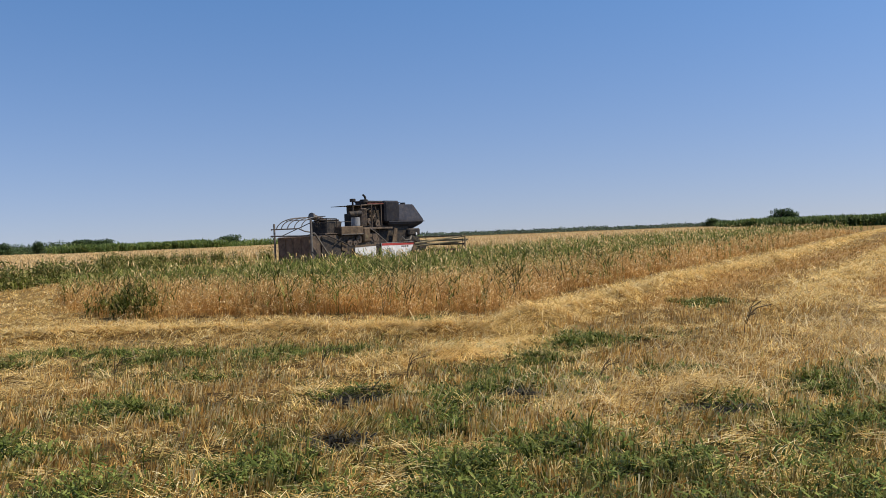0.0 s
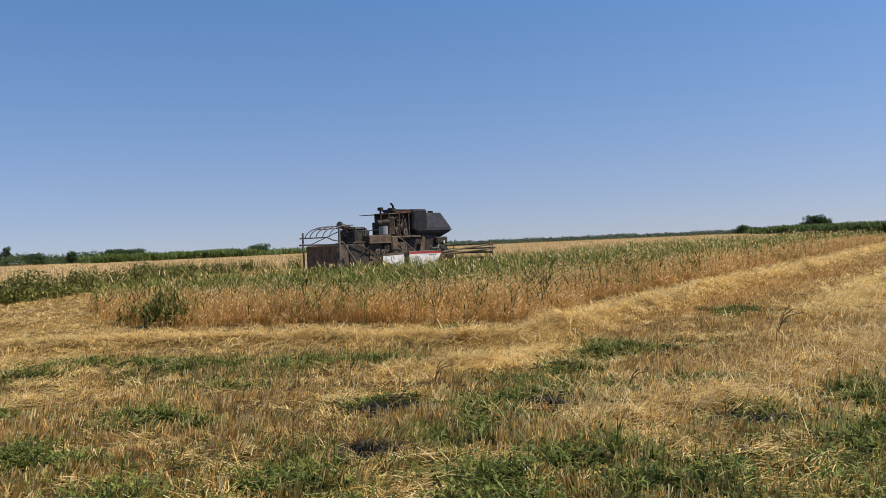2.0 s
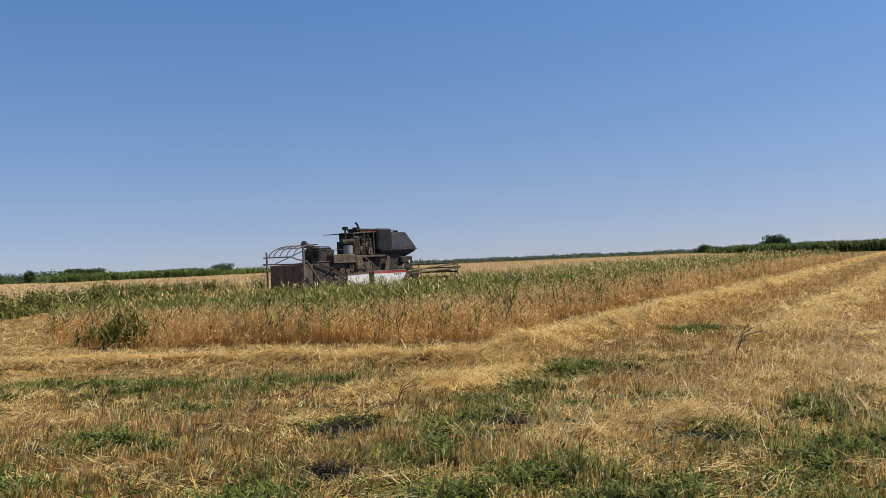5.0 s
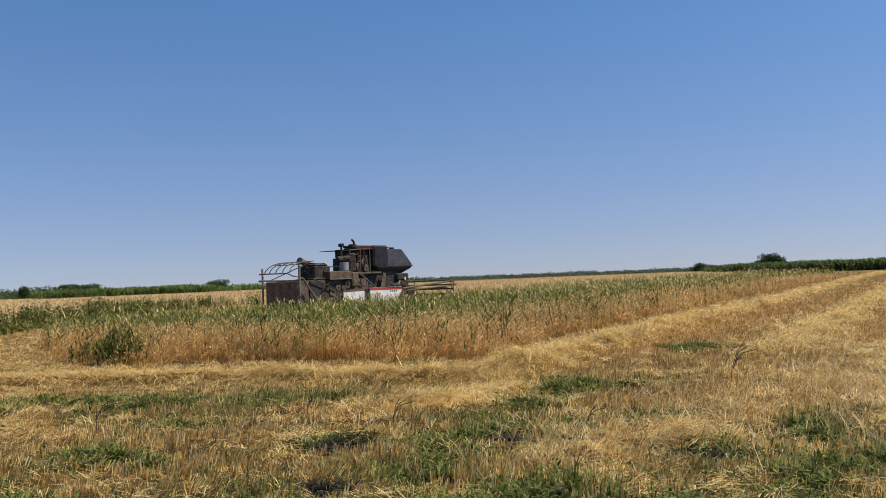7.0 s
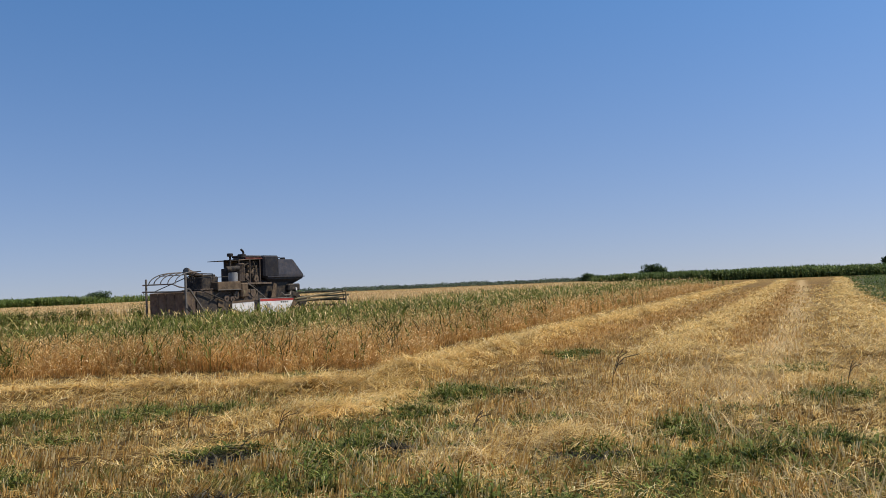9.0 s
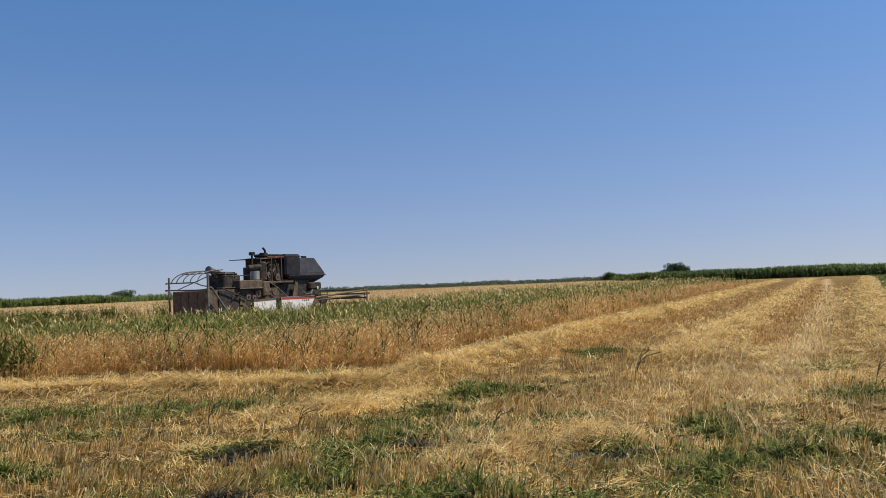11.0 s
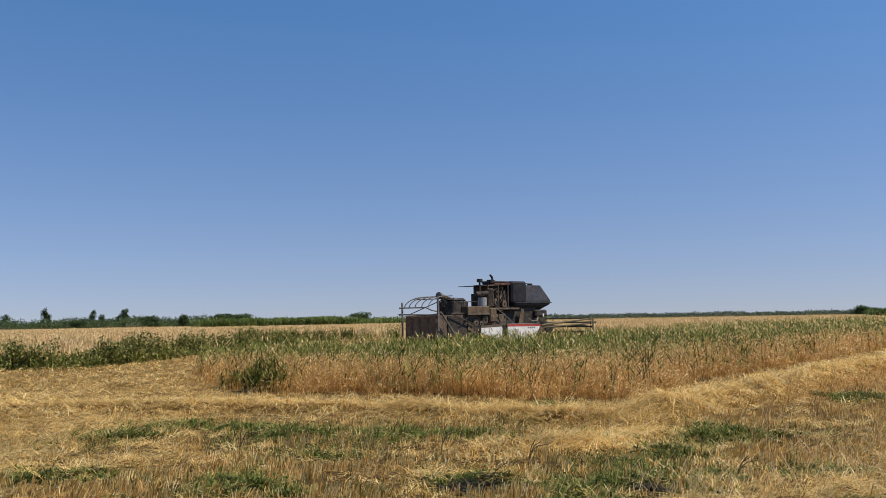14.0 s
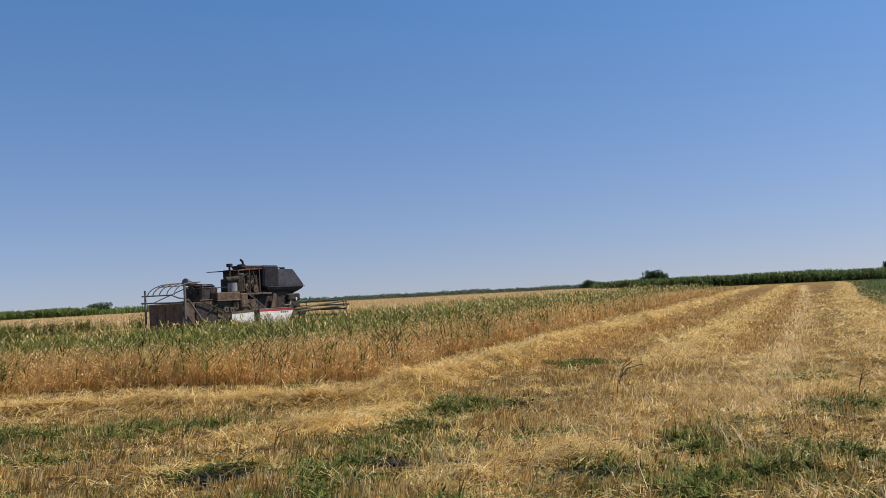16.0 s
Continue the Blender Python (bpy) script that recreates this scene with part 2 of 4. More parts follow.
# low green patches: x, y, half-width, half-depth
PATCHES = ((-3.55, 11.4, 0.95, 0.55), (-1.85, 11.3, 0.85, 0.6), (-5.9, 12.3, 0.6, 0.42), (-6.05, 11.1, 0.65, 0.35), (-3.1, 7.85, 0.36, 0.3), (-2.55, 7.5, 0.18, 0.16),
           (0.25, 7.85, 0.72, 0.72), (1.8, 11.3, 0.6, 0.75), (0.72, 8.85, 0.4, 0.42), (2.45, 8.95, 0.36, 0.26), (0.7, 6.05, 0.48, 0.36), (2.3, 7.1, 0.3, 0.22),
           (-3.1, 6.2, 0.36, 0.26), (-1.3, 5.55, 0.5, 0.4), (0.06, 5.35, 0.34, 0.4), (1.25, 5.25, 0.48, 0.36), (2.9, 6.2, 0.3, 0.5), (5.05, 16.3, 0.5, 0.8),
           (-0.52, 15.0, 0.26, 0.6), (3.7, 8.0, 0.3, 0.28), (-3.6, 6.3, 0.25, 0.5), (3.45, 7.5, 0.26, 0.22), (3.6, 6.4, 0.22, 0.36), (2.9, 6.25, 0.34, 0.18),
           (-0.95, 8.1, 0.38, 0.2), (4.4, 6.6, 0.25, 0.55), (-5.3, 8.1, 0.75, 0.32), (-2.95, 7.7, 0.32, 0.3), (1.35, 8.35, 0.3, 0.3), (-0.2, 6.7, 0.3, 0.25),
           (-4.7, 12.0, 0.5, 0.3), (-2.6, 9.4, 0.3, 0.14), (1.2, 9.9, 0.35, 0.5), (0.2, 10.9, 0.5, 0.2), (6.2, 9.4, 0.5, 0.25), (7.2, 12.0, 0.5, 0.3))
GOLD = np.array([(1.2, 7.2), (3.2, 9.1), (5.6, 11.4)])          # bright upright stubble


def in_poly(poly, x, y):
    inside = np.zeros(len(x), bool)
    for (x0, y0), (x1, y1) in zip(poly, np.roll(poly, -1, 0)):
        hit = (y0 > y) != (y1 > y)
        inside ^= hit & (x < (x1 - x0) * (y - y0) / (y1 - y0 if y1 != y0 else 1e-9) + x0)
    return inside


def line_dist(line, x, y):
    best = np.full(len(x), 1e9)
    for (x0, y0), (x1, y1) in zip(line[:-1], line[1:]):
        dx, dy = x1 - x0, y1 - y0
        u = np.clip(((x - x0) * dx + (y - y0) * dy) / (dx * dx + dy * dy), 0, 1)
        best = np.minimum(best, np.hypot(x - x0 - u * dx, y - y0 - u * dy))
    return best


def wavy(x, y, s, seed=0.0):
    """Smooth value noise from -1 to 1 at about the scale s (metres)."""
    x, y, v, amp = x / s + seed * 3.7, y / s + seed * 1.9, 0, 1.0
    for k in range(4):
        v = v + amp * np.sin(x * 2.1 + 1.7 * np.sin(y * 1.3 + k + seed)) * np.sin(y * 1.9 + 1.5 * np.sin(x * 1.7 - k * 2 + seed))
        x, y, amp = x * 1.9 + 3.1 * y * 0.4, y * 1.9 - 1.1 * x * 0.2, amp * 0.6
    return np.clip(v / 1.5, -1, 1)


def bell(d, w):
    return np.exp(-(d / w) ** 2)


def cover(x, y):
    """How much straw, green, pale and brown lies at each place."""
    r = np.hypot(x, y)
    grow = 1 + np.clip(r - 30, 0, 200) * 0.004
    jag = 1 + 0.35 * wavy(x, y, 1.3, 2)
    straw = np.maximum.reduce([bell(line_dist(ROW_MAIN, x, y), 0.68 * grow * jag), 0.95 * bell(line_dist(ROW_NEAR, x, y), 0.5 * jag),
                               0.75 * bell(line_dist(ROW_RIGHT, x, y), 0.9 * grow * jag), 0.6 * bell(line_dist(ROW_OUTER, x, y), 1.1 * grow * jag),
                               bell(np.hypot((x + 0.2) / 0.95, (y - 10.3) / 0.42), 0.9), bell(np.hypot((x - 0.9) / 1.0, (y - 11.9) / 0.8), 0.9),
                               bell(np.hypot((x - 6.4) / 1.9, (y - 11.0) / 1.5), 0.9), 0.8 * bell(np.hypot((x + 8) / 2.4, (y - 12.6) / 0.9), 0.9),
                               0.7 * bell(np.hypot((x + 12) / 3, (y - 17) / 2.2), 1.0), 0.42 * np.clip(wavy(x, y, 2.2, 5), 0, 1)])
    brown = np.maximum(bell(line_dist(BROWN, x, y), 1.3 * grow), 0.9 * bell(line_dist(BROWN_OUTER, x, y), 0.95 * grow))
    straw = straw * (1 - 0.92 * brown)
    green = np.zeros(len(x))
    for px, py, a, b in PATCHES:
        green = np.maximum(green, bell(np.hypot((x - px) / a, (y - py) / b), 0.95))
    green *= np.clip(0.6 + 1.1 * wavy(x, y, 0.45, 1), 0, 1)
    green = np.maximum(green, np.clip(0.6 * wavy(x, y, 1.1, 8) + 0.02, 0, 1) * (r < 13) * (1 - straw))
    near = np.clip((7.6 - r) / 2.0, 0, 1)
    green = np.maximum(green, near * np.clip(0.17 + 0.24 * (r < 6.2) - 0.06 * np.abs(x - 0.3) + 0.6 * wavy(x, y, 0.7, 3), 0, 1))
    gold = bell(line_dist(GOLD, x, y), 1.0)
    green = green * (1 - 0.9 * gold)
    straw = np.maximum(straw, 0.5 * gold)
    straw = np.maximum(straw, (0.42 + 0.25 * wavy(x, y, 1.4, 81)) * np.clip((-x - 4.5) / 3, 0, 1) * (1 - green))
    straw = np.maximum(straw, (0.34 + 0.3 * wavy(x, y, 1.2, 82)) * np.clip((x - 4) / 3, 0, 1) * (1 - green) * (1 - 0.9 * brown))
    straw = np.maximum(straw, 0.6 * np.clip((r - 70) / 60, 0, 1) * (1 - 0.6 * brown))
    green = np.maximum(green, 0.95 * in_poly(GREEN_RIGHT, x + 2 * wavy(x, y, 6, 4), y))
    pale = bell(line_dist(TRACK, x, y), 0.33 * grow * jag) * np.clip(0.6 + 0.5 * wavy(x, y, 1.0, 6), 0, 1)
    pale = np.maximum(pale, 0.8 * in_poly(FAR_FIELD, x, y))
    return straw, green, pale, brown


def laid(x, y):
    """Where the cut straw lies pressed flat in mats (1) and where the stubble stands clear (0)."""
    return np.clip(0.34 + 0.3 * np.clip((-x - 3) / 4, 0, 1) + 0.25 * np.clip((x - 4) / 4, 0, 1) + 0.75 * wavy(x, y, 1.15, 61) + 0.5 * wavy(x, y, 0.36, 62), 0, 1)


def lie(x, y):
    """The way in which flattened straw points, which drifts slowly over the field."""
    return 0.35 + 1.3 * wavy(x, y, 1.7, 71) + 0.6 * wavy(x, y, 0.5, 72)


def height(x, y):
    r = np.hypot(x, y)
    z = 0.03 * wavy(x, y, 0.9, 1) + 0.02 * wavy(x, y, 0.33, 4)
    z += 0.2 * bell(line_dist(ROW_MAIN, x, y), 0.6) * (0.75 + 0.35 * wavy(x, y, 1.1, 9) + 0.35 * wavy(x, y, 0.42, 5)) + 0.13 * bell(line_dist(ROW_NEAR, x, y), 0.4) * (0.9 + 0.5 * wavy(x, y, 0.8, 3))
    z += 0.10 * bell(line_dist(ROW_RIGHT, x, y), 1.1) + 0.10 * bell(line_dist(ROW_OUTER, x, y), 1.2)
    z += 0.05 * np.clip(wavy(x, y, 0.55, 12), -0.6, 1) * np.clip((26 - r) / 8, 0, 1)
    z += 0.12 * bell(np.hypot((x + 0.2) / 0.9, (y - 10.3) / 0.4), 0.8)
    for hx, hy, w in HOLES:
        z -= 0.07 * bell(np.hypot((x - hx) / 1.2, y - hy), w)
        z += 0.05 * bell(np.hypot((x - hx) / 1.6, y - hy - 0.42), 0.25)
    return z * np.clip((160 - r) / 80, 0, 1)


HOLES = ((-0.88, 7.85, 0.22), (2.2, 7.0, 0.25), (-0.88, 6.2, 0.16), (0.62, 7.7, 0.15))


def in_hollow(x, y):
    return np.logical_or.reduce([np.hypot((x - hx) / 1.1, y - hy + 0.05) < w * 0.75 for hx, hy, w in HOLES])


def wedge(n, r0, r1, spread=46.0, power=2.0):
    """Places scattered over the open side of the field, thinning with distance."""
    u = rng.random(n)
    r = r0 * (r1 / r0) ** u if power == 2.0 else (r0 ** (2 - power) + u * (r1 ** (2 - power) - r0 ** (2 - power))) ** (1 / (2 - power))
    a = np.radians(rng.uniform(-spread, spread, n))
    return r * np.sin(a), r * np.cos(a)


def on_ground(x, y, lift=0.0):
    return np.stack([x, y, height(x, y) + lift], 1)


def bundled(x, y, k, spread):
    """Each place becomes k close ones, which share the place's number."""
    j = np.repeat(np.arange(len(x)), k)
    return j, x[j] + rng.normal(0, spread, len(j)), y[j] + rng.normal(0, spread, len(j))


# ---- ground ----
def ground():
    near = np.arange(-13, 13.01, 0.2)
    left, right = [13.0], list(np.arange(13.5, 76, 0.5))
    while left[-1] < 4200:
        left.append(left[-1] * 1.06 + 0.1)
    while right[-1] < 4200:
        right.append(right[-1] * 1.08)
    xs = np.concatenate([-np.array(left[1:])[::-1], near, right])
    ynear = np.arange(3.5, 24.01, 0.18)
    up = list(np.arange(24.0, 135, 0.65))
    while up[-1] < 4200:
        up.append(up[-1] * 1.08)
    down = [3.5]
    while down[-1] > -4200:
        down.append(down[-1] - 0.3 - (3.5 - down[-1]) * 0.25)
    ys = np.concatenate([np.array(down[1:])[::-1], ynear, np.array(up[1:])])
    X, Y = np.meshgrid(xs, ys)
    x, y = X.ravel(), Y.ravel()
    nx = len(xs)
    i = (np.arange(len(ys) - 1)[:, None] * nx + np.arange(nx - 1)[None]).ravel()
    me = mesh_of("ground", np.stack([x, y, height(x, y)], 1), np.stack([i, i + 1, i + nx + 1, i + nx], 1), M_GROUND, True)
    for name, v in zip(("straw", "green", "pale", "brown"), cover(x, y)):
        me.attributes.new(name, "FLOAT", "POINT").data.foreach_set("value", v.astype(np.float32))
    return tagged(new("ground", me), "mown wheat field with straw litter and soil", "ground", kind="structure")


ground()


# ---- stubble, straw and low green ----
def stubble():
    x, y = wedge(150000, 3.6, 90.0, power=1.9)
    s, g, p, br = cover(x, y)
    mat = laid(x, y)
    keep = (rng.random(len(x)) > 0.85 * s) & (rng.random(len(x)) > 0.85 * g) & ~in_hollow(x, y) & (rng.random(len(x)) > 0.9 * p) & ~in_poly(STAND, x, y) & ~in_poly(FAR_FIELD, x, y)
    keep &= rng.random(len(x)) > 0.88 * mat * (1 - br)
    keep &= 0.6 * wavy(x, y, 0.8, 7) + 0.6 * wavy(x, y, 0.27, 14) > -0.85 + 1.1 * rng.random(len(x))
    x, y = x[keep], y[keep]
    # drilled rows, run along the field
    q = np.radians(31.0)
    across = np.round((x * np.cos(q) - y * np.sin(q)) / 0.15) * 0.15 + rng.normal(0, 0.035, len(x))
    along = x * np.sin(q) + y * np.cos(q)
    x, y = across * np.cos(q) + along * np.sin(q), -across * np.sin(q) + along * np.cos(q)
    # each plant is a tuft of cut stems
    lot, x, y = bundled(x, y, 5, 0.017)
    r = np.hypot(x, y)
    n = len(x)
    tufts = lot.max() + 1
    # trodden places lean all one way
    press = np.clip(0.12 + 0.55 * wavy(x, y, 0.9, 33), 0.05, 0.75)
    lean = press + np.abs(rng.normal(0, 0.2, tufts))[lot] * 0.7 + np.abs(rng.normal(0, 0.15, n))
    turn = np.where(rng.random(tufts) < 0.35, rng.uniform(0, 6.28, tufts), lie(x, y)[::5] + rng.normal(0, 0.5, tufts))[lot] + rng.normal(0, 0.5, n)
    v = strips(on_ground(x, y, -0.02), turn, rng.uniform(0.07, 0.135, tufts)[lot] * rng.uniform(0.7, 1.15, n) * (1 + 0.3 * wavy(x, y, 0.7, 35)), np.pi / 2 - lean * 0.6, np.pi / 2 - lean * 1.5,
               np.maximum(0.0075, 0.00055 * r) * rng.uniform(0.6, 1.3, n), 1, face=rng.uniform(-0.9, 0.9, n), tip=0.8)
    _, gr, _, br = cover(x, y)
    olive = rng.random(tufts)[lot] < np.clip(1.3 * gr + 0.42 * np.clip((10.5 - r) / 4, 0, 1) * (0.6 + 0.9 * wavy(x, y, 0.9, 41)), 0, 0.85) * (1 - 0.85 * bell(line_dist(GOLD, x, y), 1.0))
    red = rng.random(tufts)[lot] < br + 0.45 * np.clip(wavy(x, y, 2.4, 9) + 0.25, 0, 1)
    q4 = v[0].reshape(n, 4, 3)
    for name, m, mat, label in (("olive_stubble", olive, M_OLIVE_STUBBLE, "greenish half-dry stubble and cut weeds"), ("stubble", ~red & ~olive, M_STUBBLE, "short golden-brown cut wheat stubble in rows"), ("brown_stubble", red & ~olive, M_BROWN_STUBBLE, "short reddish-brown cut wheat stubble")):
        k = int(m.sum())
        stuff(name, [(q4[m].reshape(-1, 3), np.arange(k * 4).reshape(k, 4)[:, [0, 1, 3, 2]])], mat, label, "stubble")


def trodden():
    """Sparse stubble and grass round the place from which the field is seen."""
    n = 14000
    r, a = np.sqrt(rng.uniform(0.3, 40, n)), rng.uniform(0, 6.28, n)
    x, y = r * np.cos(a), r * np.sin(a) - 1.5
    m = rng.random(n) < 0.45
    for name, k, mat, label in (("trodden_stubble", ~m, M_STUBBLE, "trodden short stubble beside the field edge"), ("trodden_grass", m, M_GRASS, "thin trodden green grass in the stubble")):
        c = int(k.sum())
        stuff(name, [strips(on_ground(x[k], y[k], -0.01), rng.uniform(0, 6.28, c), rng.uniform(0.05, 0.15, c), rng.uniform(0.4, 1.5, c), rng.uniform(0, 1.2, c), 0.007, 1,
                            face=rng.uniform(0, 3.14, c), tip=0.5)], mat, label, "stubble")


def pale_stubble():
    x, y = wedge(110000, 5.0, 80.0)
    _, _, p, _ = cover(x, y)
    keep = rng.random(len(x)) < p + 0.4 * bell(line_dist(GOLD, x, y), 0.9) + (0.02 + 0.3 * (y < 17)) * (x > 0.34 * y + 1.0) * (wavy(x, y, 1.6, 3) > 0.1)
    x, y = x[keep], y[keep]
    n, r = len(x), np.hypot(x, y)
    v = strips(on_ground(x, y, -0.01), rng.uniform(0, 6.28, n), rng.uniform(0.12, 0.3, n), rng.uniform(0.5, 1.4, n), rng.uniform(0.1, 1.2, n),
               np.maximum(0.006, 0.0008 * r), 1, face=rng.uniform(0, 3.14, n), tip=0.7)
    return stuff("pale_stubble", [v], M_STUBBLE_GREY, "bleached pale stubble along a wheel track", "stubble")


def straw():
    """Loose straw, combed into wisps that lie one way with dark gaps between."""
    x, y = wedge(125000, 3.8, 75.0, power=1.85)
    s, g, p, br = cover(x, y)
    mat = laid(x, y)
    clot = np.clip(0.65 + 1.0 * wavy(x, y, 0.21, 13), 0.0, 1)
    keep = rng.random(len(x)) < np.clip(0.06 + 0.75 * mat ** 1.3 * clot + 0.85 * s ** 1.3 * clot, 0, 1) * (1 - 0.6 * g) * (1 - 0.85 * br) * np.clip((np.hypot(x, y) - 3) / 7, 0.45, 1)
    keep &= ~in_poly(STAND, x, y) & ~in_poly(FAR_FIELD, x, y) & ~in_hollow(x, y)
    x, y = x[keep], y[keep]
    lift = rng.random(len(x)) ** 1.2 * clot[keep] * (0.075 * mat[keep] + 0.13 * s[keep]) + 0.008
    way, tip = lie(x, y) + rng.normal(0, 0.6, len(x)) + np.pi * rng.integers(0, 2, len(x)), rng.normal(0.08, 0.15, len(x))
    lot, x, y = bundled(x, y, 6, 0.045)
    n, r = len(x), np.hypot(x, y)
    pit = tip[lot] + rng.normal(0, 0.12, n)
    turn = way[lot] + rng.normal(0, 0.3, n)
    b = on_ground(x, y, 0) + np.stack([0 * x, 0 * x, lift[lot] * rng.uniform(0.6, 1.2, n)], 1)
    long, w = rng.uniform(0.07, 0.25, n) * np.clip(0.55 + 0.05 * r, 0.8, 1.2), np.maximum(0.0065, 0.00055 * r) * rng.uniform(0.6, 1.3, n)
    near = r < 13
    sets = [strips(b[k], turn[k], long[k], pit[k] + 0.15, pit[k] - rng.uniform(0.1, 0.5, k.sum()), w[k], seg, tip=0.8) for k, seg in ((near, 2), (~near, 1))]
    return stuff("loose_straw", sets, M_STRAW, "loose golden straw lying in mats on the stubble", "straw")


def windrow():
    """The combed-up rows: thick tangled heaps of straw in lumps and wisps."""
    sets = []
    for line, n, w, h in ((ROW_MAIN, 9500, 0.36, 0.22), (ROW_NEAR, 4200, 0.3, 0.1), (ROW_RIGHT, 5200, 0.6, 0.12), (ROW_OUTER, 3200, 0.7, 0.1), (np.array([(-0.9, 10.0), (0.3, 10.2), (1.2, 11.6)]), 1500, 0.28, 0.1)):
        seg = np.hypot(*np.diff(line, axis=0).T)
        mid = np.hypot(*((line[1:] + line[:-1]) / 2).T)
        k = rng.choice(len(seg), n, p=(seg / mid ** 1.2) / (seg / mid ** 1.2).sum())
        u = rng.random(n)[:, None]
        p = line[k] * (1 - u) + line[k + 1] * u
        x, y = p[:, 0] + rng.normal(0, w, n), p[:, 1] + rng.normal(0, w * 0.8, n)
        lump = np.clip(0.5 + 0.75 * wavy(x, y, 0.5, 31), 0, 1.2) * np.exp(-(line_dist(line, x, y) / (1.6 * w)) ** 2)
        keep = rng.random(n) < lump + 0.1
        x, y, lump = x[keep], y[keep], lump[keep]
        high, way = h * lump * rng.random(len(x)), lie(x, y) + rng.normal(0, 0.8, len(x))
        lot, x, y = bundled(x, y, 7, 0.05)
        m, r = len(x), np.hypot(x, y)
        b = on_ground(x, y) + np.stack([0 * x, 0 * x, 0.01 + high[lot]], 1)
        pit = rng.normal(0.05, 0.2, m)
        turn = way[lot] + rng.normal(0, 0.35, m) + np.pi * rng.integers(0, 2, m)
        sets.append(strips(b, turn, rng.uniform(0.12, 0.42, m), pit + 0.2, pit - rng.uniform(0.2, 0.7, m), np.maximum(0.007, 0.00055 * r) * rng.uniform(0.7, 1.3, m), 2, tip=0.8))
    return stuff("windrow_straw", sets, M_STRAW, "tangled golden straw heaped in long windrows", "straw")


def herbs():
    """Low creeping leaves and short grass in the mown field."""
    x, y = wedge(330000, 4.2, 24.0)
    _, g, _, _ = cover(x, y)
    keep = (rng.random(len(x)) < np.clip(g * 1.1 - 0.08, 0, 1)) & ~in_hollow(x, y + 0.06)
    x, y, g = x[keep], y[keep], g[keep]
    n, r = len(x), np.hypot(x, y)
    leaf = rng.random(n) < 0.4
    a, b = leaf, ~leaf
    tall = 0.45 + 0.5 * g + 0.4 * wavy(x, y, 0.45, 2)
    z = on_ground(x, y, 0) + np.stack([0 * x, 0 * x, np.where(leaf, rng.random(n) * 0.2 * tall, -0.01)], 1)
    v1 = strips(z[a], rng.uniform(0, 6.28, a.sum()), rng.uniform(0.035, 0.085, a.sum()), rng.uniform(0.0, 1.2, a.sum()), rng.uniform(-0.7, 0.5, a.sum()),
                rng.uniform(0.009, 0.018, a.sum()), 2, tip=0.15, belly=0.5)
    v2 = strips(z[b], rng.uniform(0, 6.28, b.sum()), rng.uniform(0.10, 0.26, b.sum()) * tall[b], rng.uniform(0.6, 1.5, b.sum()), rng.uniform(-0.7, 1.0, b.sum()),
                np.maximum(0.0065, 0.0009 * r[b]) * rng.uniform(0.6, 1.4, b.sum()), 2, tip=0.12, belly=0.25)
    return (stuff("low_weeds", [v1], M_HERB, "low creeping green weeds with small leaves among stubble", "weeds"),
            stuff("short_grass", [v2], M_GRASS, "short green grass tufts in the mown stubble", "grass"))


def patch_weeds():
    """The green patches: many small splayed tufts of blades and low leaves, with gaps between them."""
    leaves, blades = [], []
    for px, py, a, b in PATCHES:
        n = int(170 * a * b) + 7
        q = np.clip(rng.normal(0, 0.68, (n, 2)), -1.6, 1.6)
        tx, ty = px + a * q[:, 0] + 0.1 * wavy(px + q[:, 1], py + q[:, 0], 0.5, 18), py + b * q[:, 1]
        size = rng.uniform(0.5, 1.25, n) * np.exp(-(q ** 2).sum(1) * 0.25)
        lot, x, y = bundled(tx, ty, 46, 0.055)
        ok = ~in_hollow(x, y + 0.06)
        lot, x, y = lot[ok], x[ok], y[ok]
        m = len(x)
        out = np.arctan2(y - ty[lot], x - tx[lot]) + rng.normal(0, 0.6, m)
        base = on_ground(x, y, -0.01)
        k = rng.random(m) < 0.3
        c = int(k.sum())
        leaves.append(strips(base[k] + np.stack([0 * x[k], 0 * x[k], 0.07 * size[lot][k] * rng.random(c)], 1), out[k], rng.uniform(0.05, 0.13, c), rng.uniform(0.0, 1.1, c),
                             rng.uniform(-0.9, 0.3, c), rng.uniform(0.014, 0.032, c), 2, tip=0.12, belly=0.45))
        k = ~k
        c = int(k.sum())
        blades.append(strips(base[k], out[k], rng.uniform(0.08, 0.22, c) * size[lot][k], rng.uniform(0.4, 1.4, c), rng.uniform(-0.9, 0.6, c),
                             rng.uniform(0.008, 0.016, c), 2, tip=0.1, belly=0.25))
    stuff("weed_patches", leaves, M_HERB, "low green weed leaves in patches of the mown field", "weeds")
    stuff("grass_patches", blades, M_GRASS, "splayed green grass tufts in patches of the mown field", "grass")


